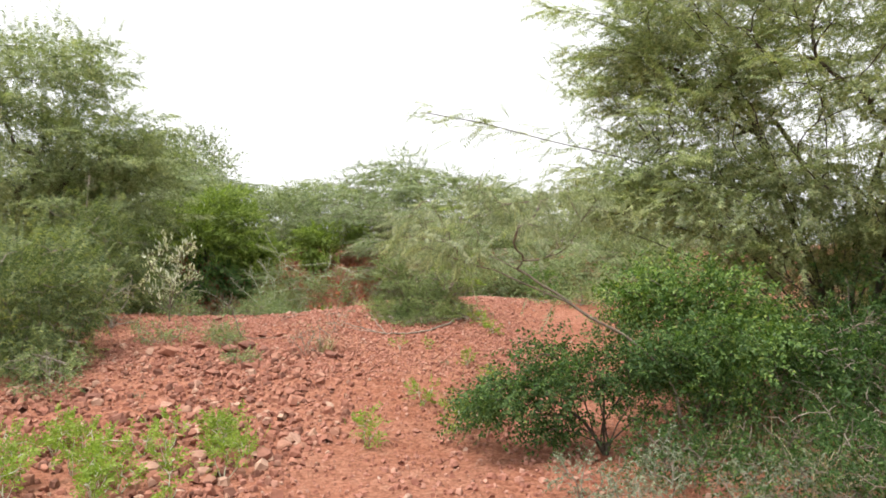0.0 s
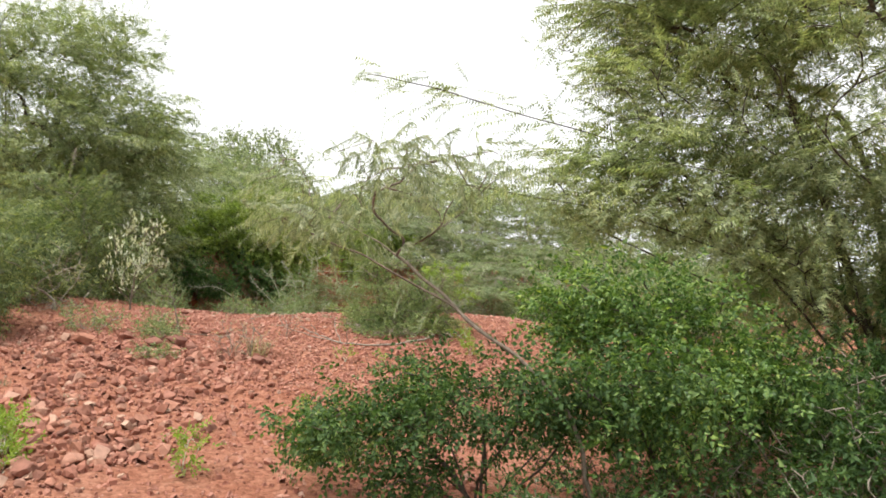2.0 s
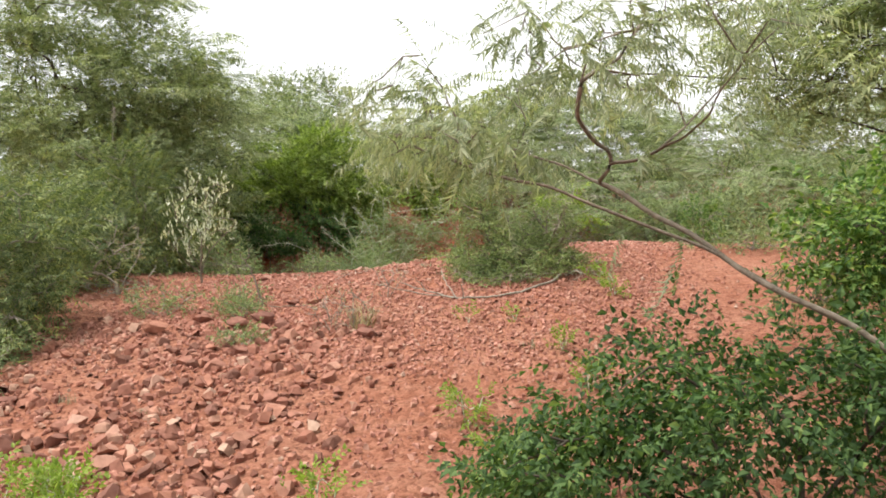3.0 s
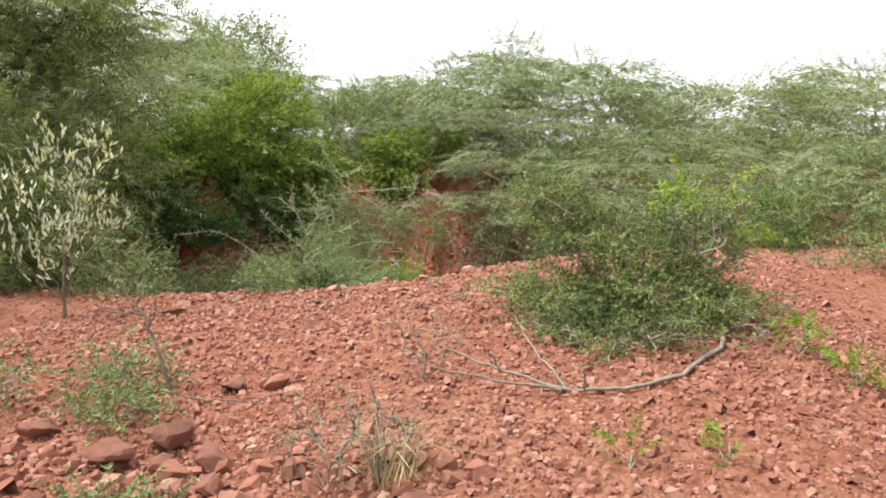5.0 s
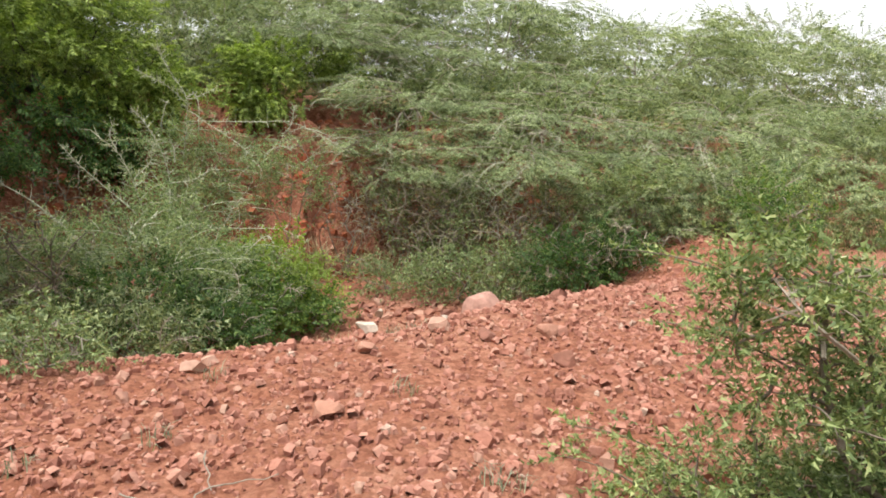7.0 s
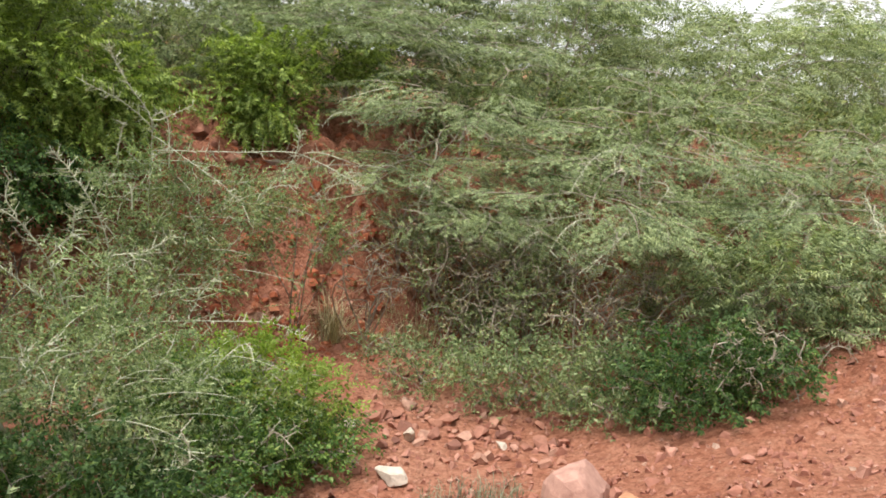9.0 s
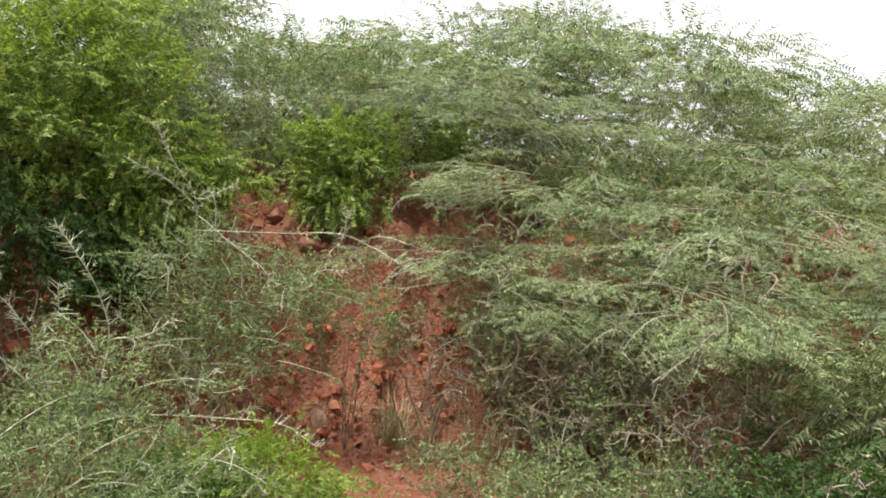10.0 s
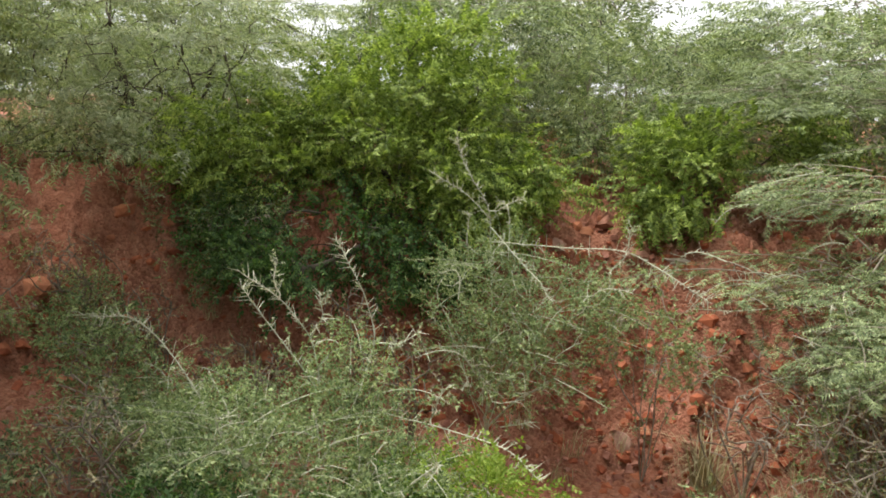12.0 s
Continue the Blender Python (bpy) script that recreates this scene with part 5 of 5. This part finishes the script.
def dead_branch(name, label, main, side_twigs, r0, bark, seed):
    rng = np.random.default_rng(seed)
    main = np.asarray(main, float)
    o = main[0].copy()
    ob = thing(name, o, label, "branch")

    def bar(pts, a, c, nm):
        pts = np.asarray(pts, float)
        t = np.linspace(0, len(pts) - 1, (len(pts) - 1) * 5 + 1)
        q = np.stack([np.interp(t, range(len(pts)), pts[:, i]) for i in range(3)], -1)
        q[1:-1] = (q[:-2] + 2 * q[1:-1] + q[2:]) / 4
        q = q + rng.normal(0, 0.006, q.shape)
        p = Pile()
        tube(p, q - o, np.linspace(a, c, len(q)), 7)
        part(nm, p.mesh(nm, bark, True), ob)
    bar(main, r0, r0 * 0.35, "stem")
    for s in side_twigs:
        bar(s, r0 * 0.45, 0.003, "twig")
    return ob


def on(x, y, h=0.0):
    return (x, y, ground_at(x, y) + h)


dead_branch("fallen_branch", "grey fallen dead branch lying curved on the gravel",
            [on(0.16, 11.12, 0.05), on(0.1, 10.9, 0.03), on(-0.2, 10.5, 0.03), on(-0.5, 10.3, 0.03), on(-0.77, 10.22, 0.03), on(-1.1, 10.35, 0.06), on(-1.4, 10.5, 0.12)],
            [[on(-0.77, 10.22, 0.03), on(-0.95, 10.5, 0.12), on(-1.05, 10.8, 0.2)], [on(-0.8, 10.22, 0.03), on(-1.2, 10.15, 0.1), on(-1.5, 10.05, 0.2)],
             [on(-0.7, 10.2, 0.03), on(-0.7, 10.15, 0.15), on(-0.68, 10.1, 0.22)], [on(-1.1, 10.35, 0.06), on(-1.2, 10.3, 0.2)]], 0.015, BARK_GREY, 1)
SX, SY = -2.7, 10.1
dead_branch("dead_stake", "thin dead sapling stem standing among stones",
            [on(SX, SY, -0.05), on(SX - 0.07, SY, 0.2), on(SX - 0.14, SY + 0.02, 0.4), on(SX - 0.26, SY + 0.03, 0.56)],
            [[on(SX - 0.14, SY, 0.42), on(SX - 0.3, SY - 0.04, 0.47), on(SX - 0.4, SY - 0.04, 0.52)], [on(SX - 0.12, SY, 0.36), on(SX - 0.06, SY - 0.02, 0.52)],
             [on(SX - 0.18, SY, 0.48), on(SX - 0.16, SY + 0.05, 0.62)], [on(SX + 0.05, SY - 0.04, 0.02), on(SX + 0.3, SY - 0.1, 0.06), on(SX + 0.5, SY - 0.12, 0.07)]], 0.012, BARK_DEAD, 2)
dead_branch("dry_twig", "small pale dry twig lying on the gravel", [on(-2.5, 11.55, 0.02), on(-2.42, 11.7, 0.06), on(-2.35, 11.85, 0.05), on(-2.15, 11.9, 0.03)],
            [[on(-2.42, 11.7, 0.06), on(-2.6, 11.8, 0.08)], [on(-2.35, 11.85, 0.05), on(-2.4, 12.0, 0.08)]], 0.0045, BARK_GREY, 3)
for k, (x, y, s) in enumerate(((-2.52, 9.72, 0.24), (-2.7, 9.52, 0.21), (-2.41, 11.45, 0.1), (-2.2, 9.35, 0.14), (-3.4, 9.3, 0.22))):
    rock((x, y), s, ROCK, "blocky orange-brown stone on the gravel", "blocky stones", 35 * k, 108 + k, 0.75)
for k, (x, y) in enumerate(((-1.55, 9.45), (-1.5, 10.35), (-1.72, 9.35))):
    z = ground_at(x, y)
    plant("dry_twig_clump", "small dry twiggy weed on the gravel", "weed", (x, y), [(x, y, z + 0.22, 0.24, 0.2, 0.2, 60)],
          SPINY, GRASS_DRY, BARK_GREY, 130 + k, trunk=0.04, thick=0.003, limbs=5, split=True, sprays=1, size=0.35, droop=0, spread=0.03, wood="stem", crown="foliage", twig=0.002,
          group="dry weeds on the mound")


def grass(name, label, at, count, height, spread_r, material, seed, lean=0.5, width=0.005, group=""):
    """A tuft of bent blades from one root."""
    rng = np.random.default_rng(seed)
    x, y = at
    z = ground_at(x, y) - 0.01
    v, f = [], []
    for k in range(count):
        a, b0 = rng.uniform(0, 6.283), rng.uniform(0, 6.283)
        h, l = height * rng.uniform(0.5, 1.1), lean * rng.uniform(0.2, 1.2)
        o = np.array((math.cos(b0), math.sin(b0), 0)) * spread_r * rng.uniform(0, 1) ** 0.5
        out = np.array((math.cos(a), math.sin(a), 0))
        s = np.array((-out[1], out[0], 0)) * width
        m, t = o + out * h * l * 0.35 + np.array((0, 0, h * 0.6)), o + out * h * l + np.array((0, 0, h * (1 - 0.35 * l)))
        n = len(v) * 5
        v.append(np.array([o - s, o + s, m + s * 0.8, m - s * 0.8, t]))
        f.append((n, n))
    v = np.concatenate(v)
    b = np.arange(count)[:, None] * 5
    ob = thing(name, (x, y, z), label, "grass", group)
    part("blade_clump", mesh_of(name, v, [b + np.array((0, 1, 2, 3)), b + np.array((3, 2, 4))], material), ob)
    return ob


grass("dry_grass_tuft", "pale dry straw tuft at the foot of the bank", (-2.58, 20.7), 120, 0.75, 0.12, GRASS_DRY, 1, 1.2)
grass("dry_grass_tuft", "pale bleached grass clump on the gravel", (-1.47, 9.43), 60, 0.36, 0.1, GRASS_DRY, 3, 1.3, 0.003)
grass("dry_grass_tuft", "pale dry straw tuft under the thicket", (-1.6, 20.5), 80, 0.6, 0.2, GRASS_DRY, 2, 1.2)
for k, (x, y) in enumerate(((-1.15, 16.95), (-1.3, 17.15), (-1.05, 17.2), (-1.55, 17.1), (-2.2, 16.75), (-2.0, 16.6))):
    grass("grass_tuft", "thin pale green grass beside the boulder", (x, y), 60, 0.2, 0.14, LEAF_SAGE if k < 4 else GRASS_DRY, 330 + k, 0.9, 0.0025, "grass on the gully floor")
gr = np.random.default_rng(12)
for k in range(44):
    x = gr.uniform(-8.4, 1.0)
    y = float(bank_y(x)) + gr.uniform(-0.9, 0.7)
    grass("dry_grass_tuft", "thin dry grass on the crumbling bank", (x, y), 26, gr.uniform(0.2, 0.45), 0.12, GRASS_DRY, 400 + k, 0.9, 0.003, "dry grass on the bank")
for k in range(7):
    x, y = gr.uniform(1.9, 3.6), gr.uniform(4.3, 5.8)
    grass("dry_grass_tuft", "dry grass tuft beside the bushes", (x, y), 22, 0.5, 0.1, GRASS_DRY, 20 + k, 0.8, 0.003, "dry grass by the bushes")
for k in range(9):
    x, y = gr.uniform(0.9, 2.6), gr.uniform(4.2, 5.2)
    z = ground_at(x, y)
    plant("sage_herb", "low sage-grey herb with soft leaves", "weed", (x, y), [(x, y, z + 0.16, 0.2, 0.18, 0.14, 16)],
          SPINY, LEAF_SAGE, BARK_GREY, 150 + k, trunk=0.03, thick=0.003, limbs=4, sprays=6, size=0.6, droop=-0.2, spread=0.03, wood="stem", crown="foliage",
          group="sage herbs by the path")
for k in range(34):
    x, y = gr.uniform(-3.7, -1.5), gr.uniform(4.7, 6.2)
    z = ground_at(x, y)
    plant("fresh_weed", "fresh yellow-green leafy weed seedling", "weed", (x, y), [(x, y, z + 0.15, 0.13, 0.13, 0.13, 9)],
          BROAD_SMALL, LEAF_WEED, BARK_PALE, 170 + k, trunk=0.03, thick=0.003, limbs=3, split=True, sprays=4, size=0.8, droop=-0.4, spread=0.02, wood="stem", crown="foliage",
          group="weeds before the rubble")
for k, (x, y, h) in enumerate(((-0.65, 6.22, 0.26), (0.12, 6.75, 0.3), (0.35, 6.9, 0.25), (0.5, 8.3, 0.2), (0.3, 9.0, 0.15), (0.7, 10.6, 0.16), (0.55, 11.0, 0.16), (-0.22, 7.59, 0.26), (-0.56, 9.64, 0.08), (-0.16, 9.74, 0.08))):
    z = ground_at(x, y)
    plant("fresh_weed", "small fresh green leafy plant on the gravel", "weed", (x, y), [(x, y, z + h * 0.6, h * 0.5, h * 0.5, h * 0.5, 12)],
          BROAD_SMALL, LEAF_WEED, BARK_PALE, 220 + k, trunk=0.04, thick=0.003, limbs=3, split=True, sprays=4, size=0.8, droop=-0.2, spread=0.03, wood="stem", crown="foliage",
          group="green plants on the gravel")
for k in range(22):
    x, y = gr.uniform(-3.6, 0.8), gr.uniform(7.5, 13)
    grass("grass_tuft", "tiny grey-green grass tuft between stones", (x, y), 24, 0.09, 0.06, LEAF_SAGE, 260 + k, 0.9, 0.002, "grass tufts on the mound")


def far_woods():
    """Low woods on the horizon, all round."""
    rng = np.random.default_rng(77)
    a = rng.uniform(0, 6.283, 3000)
    d = rng.uniform(48, 75, len(a))
    x, y = d * np.sin(a), 12 + d * np.cos(a)
    top = 3.2 + 1.3 * lump_noise(np.column_stack([a * 6, d * 0.1]), 4, 3)
    pos = np.column_stack([x, y, ground_z(x, y, False) + rng.uniform(0.1, 1, len(a)) * top])
    pile = Pile()
    scatter(pile, FEATHER_FAR, pos, rng.normal(size=pos.shape), np.full(len(a), 4.5) * rng.uniform(0.7, 1.3, len(a)), rng, 0.4)
    ob = new("far_woods", pile.mesh("far_woods", LEAF_GREY))
    tagged(ob, "distant low thorn woods around the clearing", "woods", kind="stuff")


far_woods()


def plateau_scrub():
    """Knee-high scrub that covers the ground behind the bank."""
    rng = np.random.default_rng(78)
    xy = rng.uniform((-13, 17), (11, 34), (15000, 2))
    d = xy[:, 1] - bank_y(xy[:, 0])
    xy = xy[(d > np.where(xy[:, 0] > -1.8, 0.6, 1.7)) & (lump_noise(xy * 0.8, 21, 3) > -0.5)][:8600]
    pos = np.column_stack([xy, ground_z(xy[:, 0], xy[:, 1]) + rng.uniform(0.02, 0.65, len(xy))])
    along = rng.normal(0, 0.6, pos.shape) + np.array((0, 0, 0.7))
    pile = Pile()
    scatter(pile, SPINY, pos, along, np.full(len(pos), 2.2) * rng.uniform(0.6, 1.3, len(pos)), rng, 0.3)
    ob = new("plateau_scrub", pile.mesh("plateau_scrub", LEAF_HEDGE))
    tagged(ob, "knee-high olive scrub covering the ground above the bank", "scrub", kind="stuff")


plateau_scrub()
